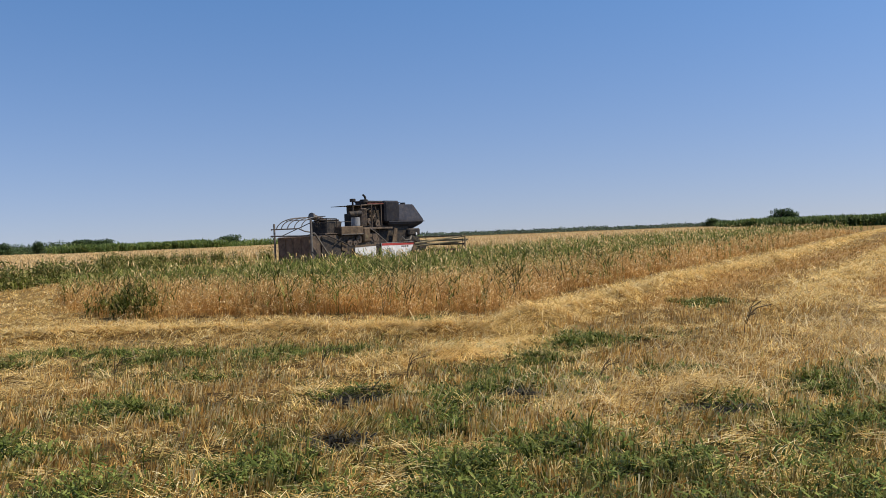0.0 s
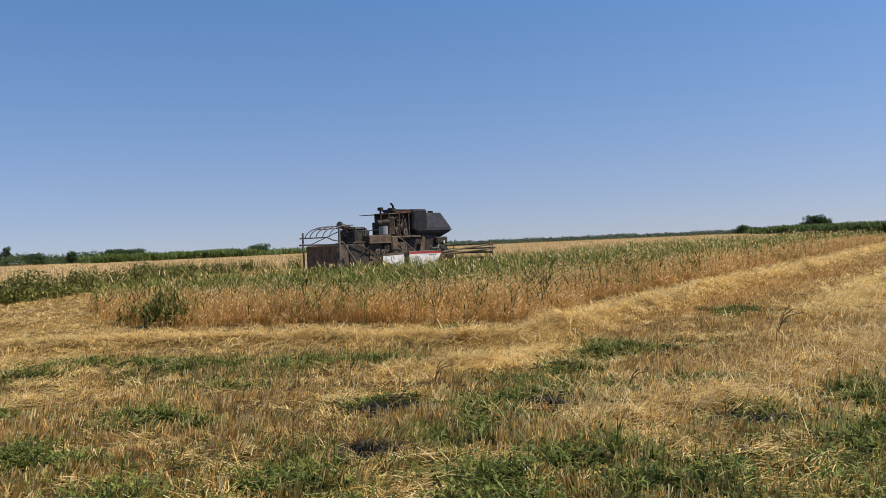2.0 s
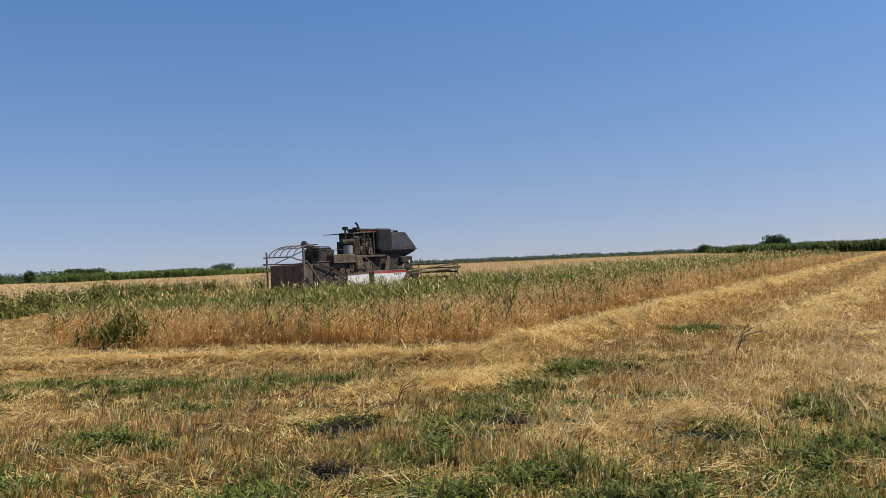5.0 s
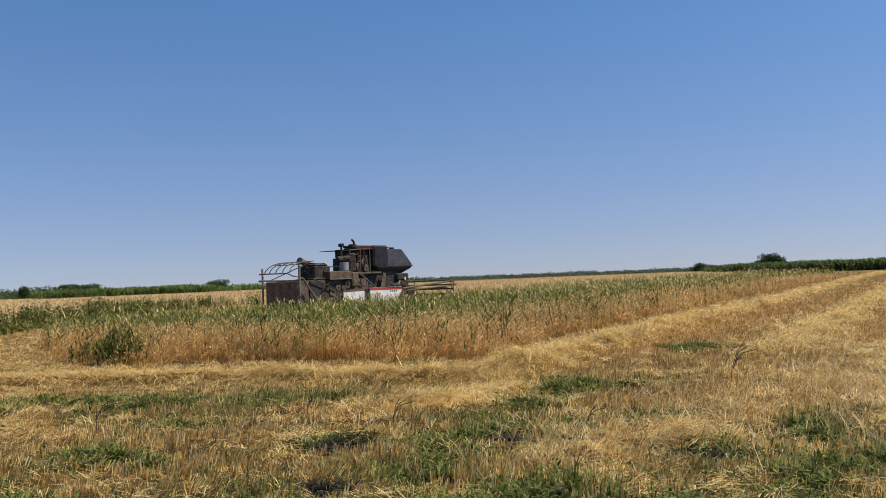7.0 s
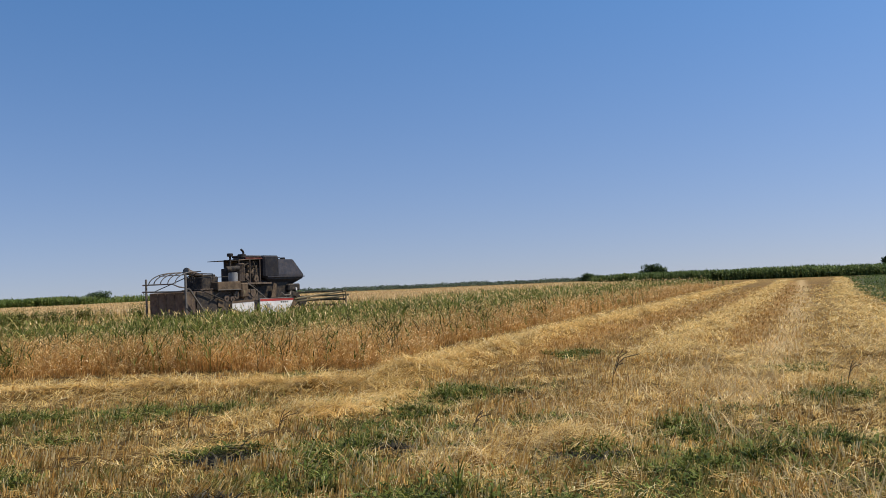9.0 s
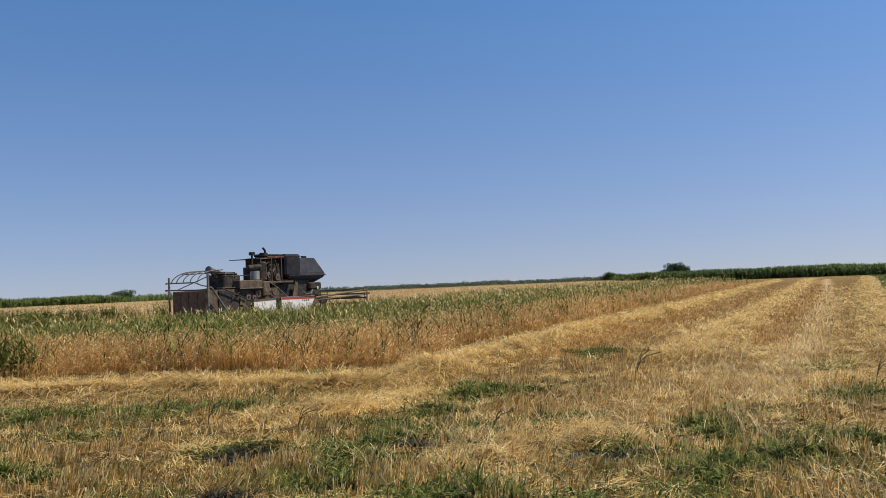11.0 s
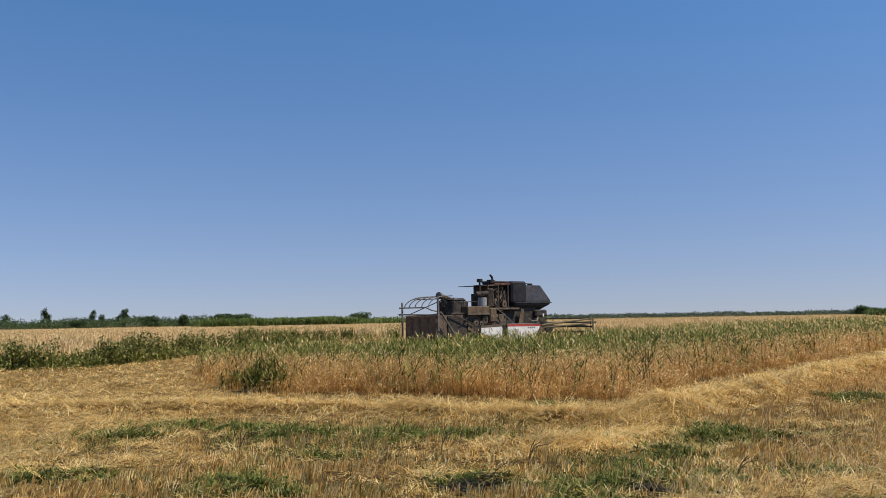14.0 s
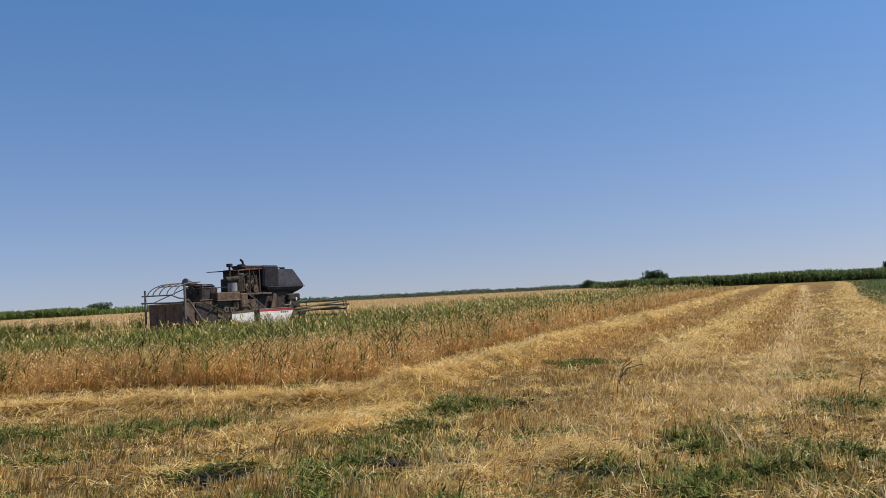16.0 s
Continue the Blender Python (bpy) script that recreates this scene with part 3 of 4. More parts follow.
# ---- standing crop ----
def wheat():
    x, y = wedge(300000, 15.5, 100.0, power=2.0)
    keep = in_poly(STAND, x + 0.45 * wavy(x, y, 0.9, 21), y + 0.45 * wavy(x, y, 1.1, 22))
    x, y = x[keep], y[keep]
    d = line_dist(FRONT, x, y)
    keep = rng.random(len(x)) < np.clip(1.35 - d * 0.18 + 0.2 * wavy(x, y, 2, 5), 0.05, 1) * np.where(np.hypot(x + 6.9, (y - 18.6) * 0.7) < 0.9, 0.25, 1)
    x, y, d = x[keep], y[keep], d[keep]
    n, r = len(x), np.hypot(x, y)
    tall = (0.64 + 0.13 * wavy(x, y, 1.4, 3) + 0.09 * wavy(x, y, 0.4, 8)) * (1 - np.clip(d - 6, 0, 20) * 0.012) * rng.uniform(0.62, 1.15, n) * np.clip(0.3 + 0.55 * d + 0.35 * rng.random(n), 0.25, 1)
    turn = np.where(rng.random(n) < 0.5, rng.uniform(0, 6.28, n), lie(x * 0.6, y * 0.6) + rng.normal(0, 0.5, n))
    w = np.maximum(0.0055, 0.0005 * r)
    stalk = strips(on_ground(x, y, -0.02), turn, tall, rng.normal(1.38, 0.22, n), rng.normal(0.85, 0.4, n), w, 3, face=rng.uniform(0, 3.14, n), tip=0.7)
    tips = stalk[0].reshape(n, -1, 3)[:, -2:].mean(1)
    ear = strips(tips, turn, rng.uniform(0.07, 0.11, n), rng.uniform(-0.2, 1.1, n), rng.uniform(-1.2, 0.5, n), w * 2.2, 2, face=rng.uniform(0, 3.14, n), tip=0.4, belly=0.3)
    m = rng.random(n) < 0.5
    leaf = strips(on_ground(x, y, 0)[m] + np.stack([0 * x[m], 0 * x[m], tall[m] * rng.uniform(0.2, 0.7, m.sum())], 1), rng.uniform(0, 6.28, m.sum()),
                  rng.uniform(0.12, 0.25, m.sum()), 0.8, -0.9, w[m] * 1.5, 2, tip=0.2)
    stuff("standing_wheat", [stalk, leaf], M_STALK, "strip of uncut ripe wheat stalks, reddish gold", "wheat")
    stuff("wheat_ears", [ear], M_EAR, "ripe bent wheat ears on the uncut strip", "wheat")


def grass_set(x, y, tall, w, leaves):
    """Upright weeds: a stem and several arching leaves for each place, plainer far off."""
    sets = []
    w = np.ones(len(x)) * w
    for m, seg in ((np.hypot(x, y) < 45, 2), (np.hypot(x, y) >= 45, 1)):
        n = int(m.sum())
        if not n:
            continue
        b, h, ww = on_ground(x[m], y[m], -0.02), tall[m], w[m]
        sets.append(strips(b, rng.uniform(0, 6.28, n), h, rng.normal(1.5, 0.1, n), rng.normal(1.3, 0.2, n), ww * 0.8, seg, face=rng.uniform(0, 3.14, n), tip=0.5))
        for k in range(leaves):
            u = rng.uniform(0.15, 0.85, n)
            sets.append(strips(b + np.stack([0 * h, 0 * h, h * u], 1), rng.uniform(0, 6.28, n), h * rng.uniform(0.25, 0.5, n), rng.uniform(0.7, 1.3, n),
                               rng.uniform(-0.9, 0.3, n), ww * 1.7, seg, tip=0.08, belly=0.3))
    return sets


def belt():
    """The weedy part of the crop: tall grass weeds through the wheat, thickest away from its edge."""
    x, y = wedge(130000, 16.0, 130.0, power=1.85)
    keep = in_poly(STAND, x, y)
    x, y = x[keep], y[keep]
    d = line_dist(FRONT, x, y)
    want = np.clip((d - 2.0 + 1.9 * wavy(x, y, 2.5, 6)) / 2.6, 0.025, 1.0) * np.clip(0.7 + 0.7 * wavy(x, y, 1.7, 2), 0.08, 1)
    keep = rng.random(len(x)) < want
    x, y = x[keep], y[keep]
    r = np.hypot(x, y)
    tall = rng.uniform(0.35, 0.95, len(x)) * (0.92 + 0.3 * wavy(x, y, 1.5, 1)) * (1 + 0.25 * np.clip((x - 5) / 14, 0, 1))
    sets = grass_set(x, y, tall, np.maximum(0.012, 0.0007 * r), 4)
    stuff("weedy_crop", sets, M_BELT, "tall green grassy weeds grown through the uncut wheat", "weeds")
    m = rng.random(len(x)) < 0.16 + 0.22 * np.clip((x - 1) / 8, 0, 1)
    top = on_ground(x, y)[m] + np.stack([0 * x[m], 0 * x[m], tall[m] * 0.97], 1)
    v = strips(top, rng.uniform(0, 6.28, m.sum()), rng.uniform(0.12, 0.24, m.sum()), rng.uniform(0.7, 1.5, m.sum()), rng.uniform(-0.2, 1.0, m.sum()),
               np.maximum(0.016, 0.001 * r[m]), 2, tip=0.3, belly=0.4)
    stuff("seed_heads", [v], M_EAR, "pale seed heads over the weedy crop", "weeds")
    # taller dark stalks that stand over the wheat
    x, y = wedge(15000, 16.2, 60.0)
    keep = in_poly(STAND, x, y)
    x, y = x[keep], y[keep]
    keep = rng.random(len(x)) < np.clip(0.3 + 0.55 * wavy(x, y, 1.8, 11), 0, 1)
    x, y = x[keep], y[keep]
    tall = rng.uniform(0.65, 1.0, len(x)) * np.where(x < -1, 1.1, 1.0)
    stuff("tall_grass_weeds", grass_set(x, y, tall, np.maximum(0.013, 0.0006 * np.hypot(x, y)), 5), M_GRASS, "tall dark green grass weeds standing over the wheat", "weeds")


def standing_dry_weeds():
    """Dark dry weeds with bent arms that stand out of the wheat along its edge."""
    x, y = wedge(9000, 16.0, 60.0)
    d = line_dist(FRONT, x, y)
    keep = in_poly(STAND, x, y) & (d < 9) & (rng.random(len(x)) < np.clip(0.02 + 0.75 * wavy(x, y, 1.6, 44), 0.01, 1) * np.clip(1.2 - x / 9, 0.15, 1))
    x, y = x[keep], y[keep]
    n, r = len(x), np.hypot(x, y)
    tall = rng.uniform(0.6, 0.98, n)
    w = np.maximum(0.011, 0.0007 * r)
    b = on_ground(x, y)
    sets = [strips(b, rng.uniform(0, 6.28, n), tall, rng.normal(1.5, 0.12, n), rng.normal(1.15, 0.3, n), w, 3, face=rng.uniform(-0.8, 0.8, n), tip=0.6)]
    for k in range(3):
        sets.append(strips(b + np.stack([0 * x, 0 * x, tall * rng.uniform(0.4, 0.8, n)], 1), rng.uniform(0, 6.28, n), tall * rng.uniform(0.2, 0.42, n), rng.uniform(0.5, 1.2, n),
                           rng.uniform(-0.5, 0.9, n), w * 1.3, 2, face=rng.uniform(-0.8, 0.8, n), tip=0.5, belly=0.3))
    stuff("standing_dry_weeds", sets, M_DARKWEED_DRY, "dark half-dry weeds with bent arms among the wheat", "weeds")


def clump(x0, y0, rx, ry, n, tall, label):
    a, q = rng.uniform(0, 6.28, n), np.sqrt(rng.random(n))
    x, y = x0 + rx * q * np.cos(a), y0 + ry * q * np.sin(a)
    h = tall * rng.uniform(0.55, 1.05, n) * (1 - 0.35 * q * q)
    v, f = join(*grass_set(x - x0, y - y0, h, 0.016, 5))
    ob = new("grass_clump", mesh_of("grass_clump", v, f, M_GRASS))
    ob.location = (x0, y0, 0)
    return tagged(ob, label, "grass clump", "grass clumps along the wheat edge", "stuff")


def leaf_cloud(n, centre, radii, size, squash=1.0):
    """Small leaf faces through an uneven crown made of several lobes."""
    lobes = rng.normal(0, 0.42, (9, 3))
    k = rng.integers(0, 9, n)
    q = rng.normal(0, 1, (n, 3))
    q /= np.linalg.norm(q, axis=1)[:, None]
    q *= (rng.random(n) ** 0.4 * rng.uniform(0.4, 0.62, 9)[k])[:, None]
    p = np.clip(lobes[k], -0.7, 0.7) + q
    p = np.array(centre) + p * np.array(radii)
    return strips(p, rng.uniform(0, 6.28, n), size * rng.uniform(0.6, 1.3, n), rng.uniform(-1.5, 1.5, n), rng.uniform(-1.5, 1.5, n), size * 0.8, 1, tip=0.6)


def bank():
    """The rank weeds along the far side of the mown lane: ragged bushy plants of uneven height."""
    leaves, stems = [], []
    seg = np.hypot(*np.diff(BANK, axis=0).T)
    for k in range(130):
        j = int(rng.choice(len(seg), p=seg / seg.sum()))
        u = rng.random()
        x, y = BANK[j] * (1 - u) + BANK[j + 1] * u + np.array([-abs(rng.normal(0, 1.3)) + 0.4, rng.normal(0, 0.9)])
        tall, wide = rng.uniform(0.5, 1.25), rng.uniform(0.35, 0.8)
        n = int(420 * wide)
        leaves.append(leaf_cloud(n, (x, y, tall * 0.48), (wide, wide, tall * 0.55), 0.10))
        a = rng.uniform(0, 6.28, 12)
        stems.append(strips(np.stack([x + 0 * a, y + 0 * a, 0 * a], 1), a, tall * rng.uniform(0.8, 1.2, 12), 1.4, rng.uniform(0.8, 1.5, 12), 0.035, 2, tip=0.3))
    stuff("bank_weeds", leaves, M_DARKWEED, "rank dark green bushy weeds along the far field", "weeds")
    stuff("bank_stems", stems, M_GRASS, "upright weed stems among the rank bank weeds", "weeds")
    n = 2600
    k = rng.integers(0, len(BANK) - 1, n)
    u = rng.random(n)[:, None]
    p = BANK[k] * (1 - u) + BANK[k + 1] * u
    x, y = p[:, 0] - np.abs(rng.normal(0, 1.6, n)) + 0.6, p[:, 1] + rng.normal(0, 1.0, n)
    stuff("bank_grass", grass_set(x, y, rng.uniform(0.25, 0.6, n), 0.03, 4), M_BELT, "green grass below the rank bank weeds", "grass")


def green_crop():
    """Low green rows of the neighbouring crop."""
    x, y = wedge(75000, 22.0, 170.0, 60.0, power=1.75)
    keep = in_poly(GREEN_RIGHT, x, y)
    x, y = x[keep], y[keep]
    r = np.hypot(x, y)
    stuff("green_crop", grass_set(x, y, rng.uniform(0.07, 0.2, len(x)), 0.0012 * r, 2), M_REED, "low green crop beyond the mown wheat", "crop")


def far_field():
    """The next field: a closed canopy of pale ripe wheat with ears standing out of it."""
    x, y = wedge(170000, 29.0, 330.0, 60.0, power=1.75)
    keep = in_poly(FAR_FIELD, x, y)
    x, y = x[keep], y[keep]
    r = np.hypot(x, y)
    n = len(x)
    tall = rng.uniform(0.55, 0.85, n)
    v = strips(on_ground(x, y), rng.uniform(0, 6.28, n), tall, 1.5, rng.normal(1.2, 0.25, n), 0.0012 * r, 1, face=rng.uniform(-1.57, 1.57, n), tip=1.0)
    stuff("far_wheat", [v], M_PALE_WHEAT, "pale ripe wheat standing in the next field", "wheat")


# ---- distance ----
def tree(x, y, tall, wide, label, slim=False):
    ob = tagged(new("poplar_tree" if slim else "broadleaf_tree"), label, "tree", "trees along the horizon")
    ob.location = (x, y, 0)
    bm = bmesh.new()
    stem = 0.16 if slim else 0.24
    for a, h0, h1, r0 in [(None, 0, 0.8, 0.028)] + [(k * 2.1 + x, 0.2 + 0.1 * k, 0.62 + 0.06 * k, 0.014) for k in range(4)]:
        p0 = Vector((0, 0, h0 * tall))
        p1 = Vector((0, 0, h1 * tall)) if a is None else Vector((math.cos(a) * wide * 0.6, math.sin(a) * wide * 0.6, h1 * tall))
        d = p1 - p0
        m = Matrix.Translation((p0 + p1) / 2) @ d.to_track_quat("Z", "Y").to_matrix().to_4x4()
        bmesh.ops.create_cone(bm, segments=8, radius1=r0 * tall, radius2=r0 * tall * 0.35, depth=d.length, cap_ends=True, matrix=m)
    part("trunk", bm, M_BARK, ob)
    n = 2000
    if slim:
        sets = [leaf_cloud(800, (0, 0, tall * c), (wide * s, wide * s, tall * 0.26), tall * 0.045) for c, s in ((0.32, 1.0), (0.56, 1.0), (0.78, 0.7))]
    else:
        sets = [leaf_cloud(n, (0, 0, tall * 0.62), (wide * 1.15, wide * 1.15, tall * 0.40), tall * 0.085), leaf_cloud(n // 2, (wide * 0.15, 0, tall * 0.36), (wide * 1.2, wide, tall * 0.3), tall * 0.085),
                leaf_cloud(n // 2, (0, 0, tall * 0.58), (wide * 0.8, wide * 0.8, tall * 0.36), tall * 0.085)]
    v, f = join(*sets)
    crown = new("crown", mesh_of("crown", v, f, M_LEAF))
    crown.parent = ob
    return ob


def at(az, d):
    return -d * math.sin(radians(az)), d * math.cos(radians(az))


M_MAIZE = plant_mat("maize", [(0, (0.06, 0.095, 0.03)), (0.6, (0.15, 0.21, 0.065)), (1, (0.28, 0.32, 0.12))], 0.25, 0.05, 0.35)


def reed_rows(name, pts, depth, tall, n, label, material=M_REED, leaves=5, ragged=0.12):
    pts = np.array(pts)
    k = rng.integers(0, len(pts) - 1, n)
    u = rng.random(n)
    p = pts[k] * (1 - u[:, None]) + pts[k + 1] * u[:, None]
    x, y = p[:, 0] + rng.uniform(-depth, depth, n), p[:, 1] + rng.uniform(-depth, depth, n)
    h = tall * rng.uniform(0.7, 1.02, n) * (1 + ragged * wavy(x, y, 9, 5))
    return stuff(name, grass_set(x, y, h, 0.0011 * np.hypot(x, y), leaves), material, label, "reeds")


def woods(name, az0, az1, d, tall, n, label, material=M_HAZED_LEAF):
    az = np.radians(rng.uniform(min(az0, az1), max(az0, az1), n))
    dd = d + rng.uniform(-40, 40, n)
    x, y = -dd * np.sin(az), dd * np.cos(az)
    top = tall * (0.62 + 0.4 * wavy(x, y, 24, 3) + 0.22 * wavy(x, y, 7, 8))
    z = top * rng.random(n) ** 0.5 * 0.95
    size = d * 0.0015
    v = strips(np.stack([x, y, z], 1), rng.uniform(0, 6.28, n), size * rng.uniform(0.6, 1.4, n), rng.uniform(-1.5, 1.5, n), rng.uniform(-1.5, 1.5, n), size * 0.9, 1,
               face=rng.uniform(-0.7, 0.7, n), tip=0.5)
    return stuff(name, [v], material, label, "woods")


stubble()
trodden()
pale_stubble()
straw()
windrow()
herbs()
patch_weeds()
wheat()
belt()
standing_dry_weeds()
bank()
far_field()
green_crop()
for x0, y0, rx, ry, n, tall in ((-6.75, 18.2, 0.55, 0.5, 130, 0.95), (-7.9, 19.4, 0.5, 0.4, 60, 0.7), (-2.9, 20.5, 0.8, 0.6, 60, 1.0), (1.6, 21.5, 0.7, 0.6, 60, 1.0),
                                (-5.2, 23.5, 1.2, 0.8, 110, 1.0), (-0.6, 26, 1.0, 0.8, 70, 1.0), (4.8, 31, 1.5, 1.0, 80, 0.99)):
    clump(x0, y0, rx, ry, n, tall, "dense dark green grass clump at the wheat edge" if tall < 1 else "tall green grass clump rising out of the wheat")
reed_rows("corn_rows", [at(-19.2, 212), at(-26, 196), at(-32.5, 185)], 4.0, 2.6, 4200, "tall dark green maize rows beyond the field", M_MAIZE, leaves=4, ragged=0.1)
reed_rows("low_corn_rows", [at(-32.5, 185), at(-36, 180), at(-46, 164)], 4.0, 2.35, 1500, "lower dark green maize rows beyond the field", M_MAIZE, leaves=4)
reed_rows("reed_belt", [at(24.5, 240), at(20, 250), at(17.5, 250), at(15.5, 255)], 5.0, 3.1, 2200, "dense green reeds along a ditch")
reed_rows("reed_fringe", [at(15.5, 255), at(12, 280), at(8, 330), at(2, 420)], 5.0, 2.7, 1300, "thin ragged reeds along a ditch", leaves=3, ragged=0.25)
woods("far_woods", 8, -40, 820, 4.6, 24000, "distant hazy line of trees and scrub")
woods("left_woods", 45, 22, 480, 6.2, 26000, "line of scrub and trees behind the pale field", M_LEAF)
for az, d, tall, wide, slim in ((34.12, 470, 10.6, 2.6, True), (36.3, 480, 8.2, 3.2, True), (31.4, 470, 9.0, 1.9, True), (29.55, 470, 10.6, 2.3, True), (30.9, 480, 7.6, 2.2, True), (29.95, 480, 6.6, 2.0, True),
                                (28.0, 430, 5.8, 5.0, False), (25.9, 420, 5.6, 2.6, False), (23.4, 400, 6.6, 4.2, False), (22.4, 400, 6.4, 5.0, False), (14.3, 330, 4.9, 4.0, False),
                                (22.13 * -1, 300, 5.6, 4.0, False), (-17.9, 330, 3.8, 3.4, False), (-18.4, 335, 3.2, 2.4, False), (32.2, 440, 5.0, 4.5, False), (-36.2, 300, 5.2, 1.6, False)):
    tree(*at(az, d), tall, wide, "slim dark poplar rising over the far hedge" if slim else "round dark green tree on the horizon", slim)


# ---- combine harvester ----
def metal(name, dark, light, rough=0.6, metallic=0.0, dust=0.35, dust_col=(0.30, 0.22, 0.13)):
    """Painted sheet metal with grime, rust and field dust on it."""
    m, t, b = node_mat(name)
    col = ramp_node(t, noise_node(t, 2.3, 6), [(0.35, dark), (0.65, light)])
    fac = ramp_node(t, noise_node(t, 5.5, 8, rough=0.7), [(0.45, (0, 0, 0)), (0.75, (dust,) * 3)])
    col = mix_node(t, fac, col, dust_col)
    t.links.new(col, b.inputs["Base Color"])
    b.inputs["Roughness"].default_value, b.inputs["Metallic"].default_value = rough, metallic
    bump(t, b, noise_node(t, 14, 4), 0.25, 0.01)
    return m


M_DARK = metal("sooty_paint", (0.018, 0.017, 0.018), (0.045, 0.04, 0.038))
M_HULL = metal("grey_brown_sheet", (0.065, 0.05, 0.042), (0.135, 0.10, 0.08), dust=0.6)
M_RUST = metal("rusty_sheet", (0.07, 0.05, 0.035), (0.15, 0.105, 0.07), 0.75, dust=0.5)
M_BIN = metal("dusty_brown_sheet", (0.10, 0.068, 0.05), (0.19, 0.13, 0.095), 0.85, dust=0.6)
M_TARP = metal("black_tarp", (0.014, 0.014, 0.018), (0.028, 0.028, 0.034), 0.55, dust=0.12)
M_TANK = metal("tank_paint", (0.032, 0.032, 0.040), (0.058, 0.058, 0.068), 0.42, dust=0.2)
M_WHITE = metal("dirty_white_paint", (0.62, 0.60, 0.58), (0.82, 0.80, 0.78), 0.5, dust=0.35)
M_RED = metal("faded_red_paint", (0.33, 0.035, 0.035), (0.45, 0.07, 0.06), 0.5, dust=0.25)
M_FADED = metal("dull_red_paint", (0.12, 0.035, 0.03), (0.20, 0.06, 0.05), 0.6, dust=0.5)
M_SILVER = metal("dull_steel", (0.28, 0.27, 0.26), (0.42, 0.41, 0.39), 0.45, 0.4, dust=0.4)
M_PIPE = metal("worn_grey_steel", (0.10, 0.09, 0.08), (0.20, 0.18, 0.16), 0.5, 0.2)
M_RUBBER = metal("tyre_rubber", (0.02, 0.02, 0.02), (0.04, 0.038, 0.035), 0.85, dust=0.5)
M_OLIVE = metal("dusty_reel_wood", (0.14, 0.12, 0.07), (0.26, 0.22, 0.13), 0.8, dust=0.4)


def add_box(bm, x0, x1, y0, y1, z0, z1, bevel=0.02, m=None):
    g = bmesh.ops.create_cube(bm, size=1, matrix=(m or Matrix()) @ pose((x0 + x1) / 2, (y0 + y1) / 2, (z0 + z1) / 2) @ Matrix.Diagonal((x1 - x0, y1 - y0, z1 - z0, 1)))
    if bevel:
        edges = list({e for v in g["verts"] for e in v.link_edges})
        bmesh.ops.bevel(bm, geom=edges, offset=bevel, segments=1, affect="EDGES")


def add_rod(bm, a, b, r0, r1=None, seg=8):
    a, b = Vector(a), Vector(b)
    d = b - a
    bmesh.ops.create_cone(bm, segments=seg, radius1=r0, radius2=r0 if r1 is None else r1, depth=d.length, cap_ends=True,
                          matrix=Matrix.Translation((a + b) / 2) @ d.to_track_quat("Z", "Y").to_matrix().to_4x4())


def add_path(bm, pts, r, seg=6):
    for a, b in zip(pts[:-1], pts[1:]):
        add_rod(bm, a, b, r, seg=seg)


def add_plate(bm, pts, thick, axis=1):
    """A flat sheet with the outline pts, as thick as given along the axis."""
    off = Vector([thick if k == axis else 0 for k in range(3)])
    f = bm.faces.new([bm.verts.new(p) for p in pts])
    out = bmesh.ops.extrude_face_region(bm, geom=[f])
    bmesh.ops.translate(bm, verts=[v for v in out["geom"] if isinstance(v, bmesh.types.BMVert)], vec=off)
    bmesh.ops.recalc_face_normals(bm, faces=bm.faces)


def add_rings(bm, rings):
    rows = [[bm.verts.new(p) for p in ((x0, y0, z), (x1, y0, z), (x1, y1, z), (x0, y1, z))] for x0, x1, y0, y1, z in rings]
    for a, b in zip(rows[:-1], rows[1:]):
        for k in range(4):
            bm.faces.new((a[k], a[(k + 1) % 4], b[(k + 1) % 4], b[k]))
    bm.faces.new(rows[0][::-1])
    bm.faces.new(rows[-1])
    bmesh.ops.bevel(bm, geom=bm.edges[:], offset=0.035, segments=2, affect="EDGES")


def boxes(name, dims, material, parent, label="", bevel=0.02):
    bm = bmesh.new()
    for d in dims:
        add_box(bm, *d, bevel=bevel)
    return part(name, bm, material, parent, label)


def rods(name, lines, r, material, parent, label="", seg=6):
    bm = bmesh.new()
    for line in lines:
        add_path(bm, line, r, seg)
    return part(name, bm, material, parent, label)


def plate(name, pts, thick, material, parent, label="", axis=1):
    bm = bmesh.new()
    add_plate(bm, pts, thick, axis)
    return part(name, bm, material, parent, label)


def drum(name, a, b, r, material, parent, label="", r1=None, seg=20):
    bm = bmesh.new()
    add_rod(bm, a, b, r, r1, seg)
    bmesh.ops.bevel(bm, geom=[e for e in bm.edges if len(e.link_faces) == 2 and max(len(f.verts) for f in e.link_faces) > 4], offset=r * 0.12, segments=2, affect="EDGES")
    return part(name, bm, material, parent, label)


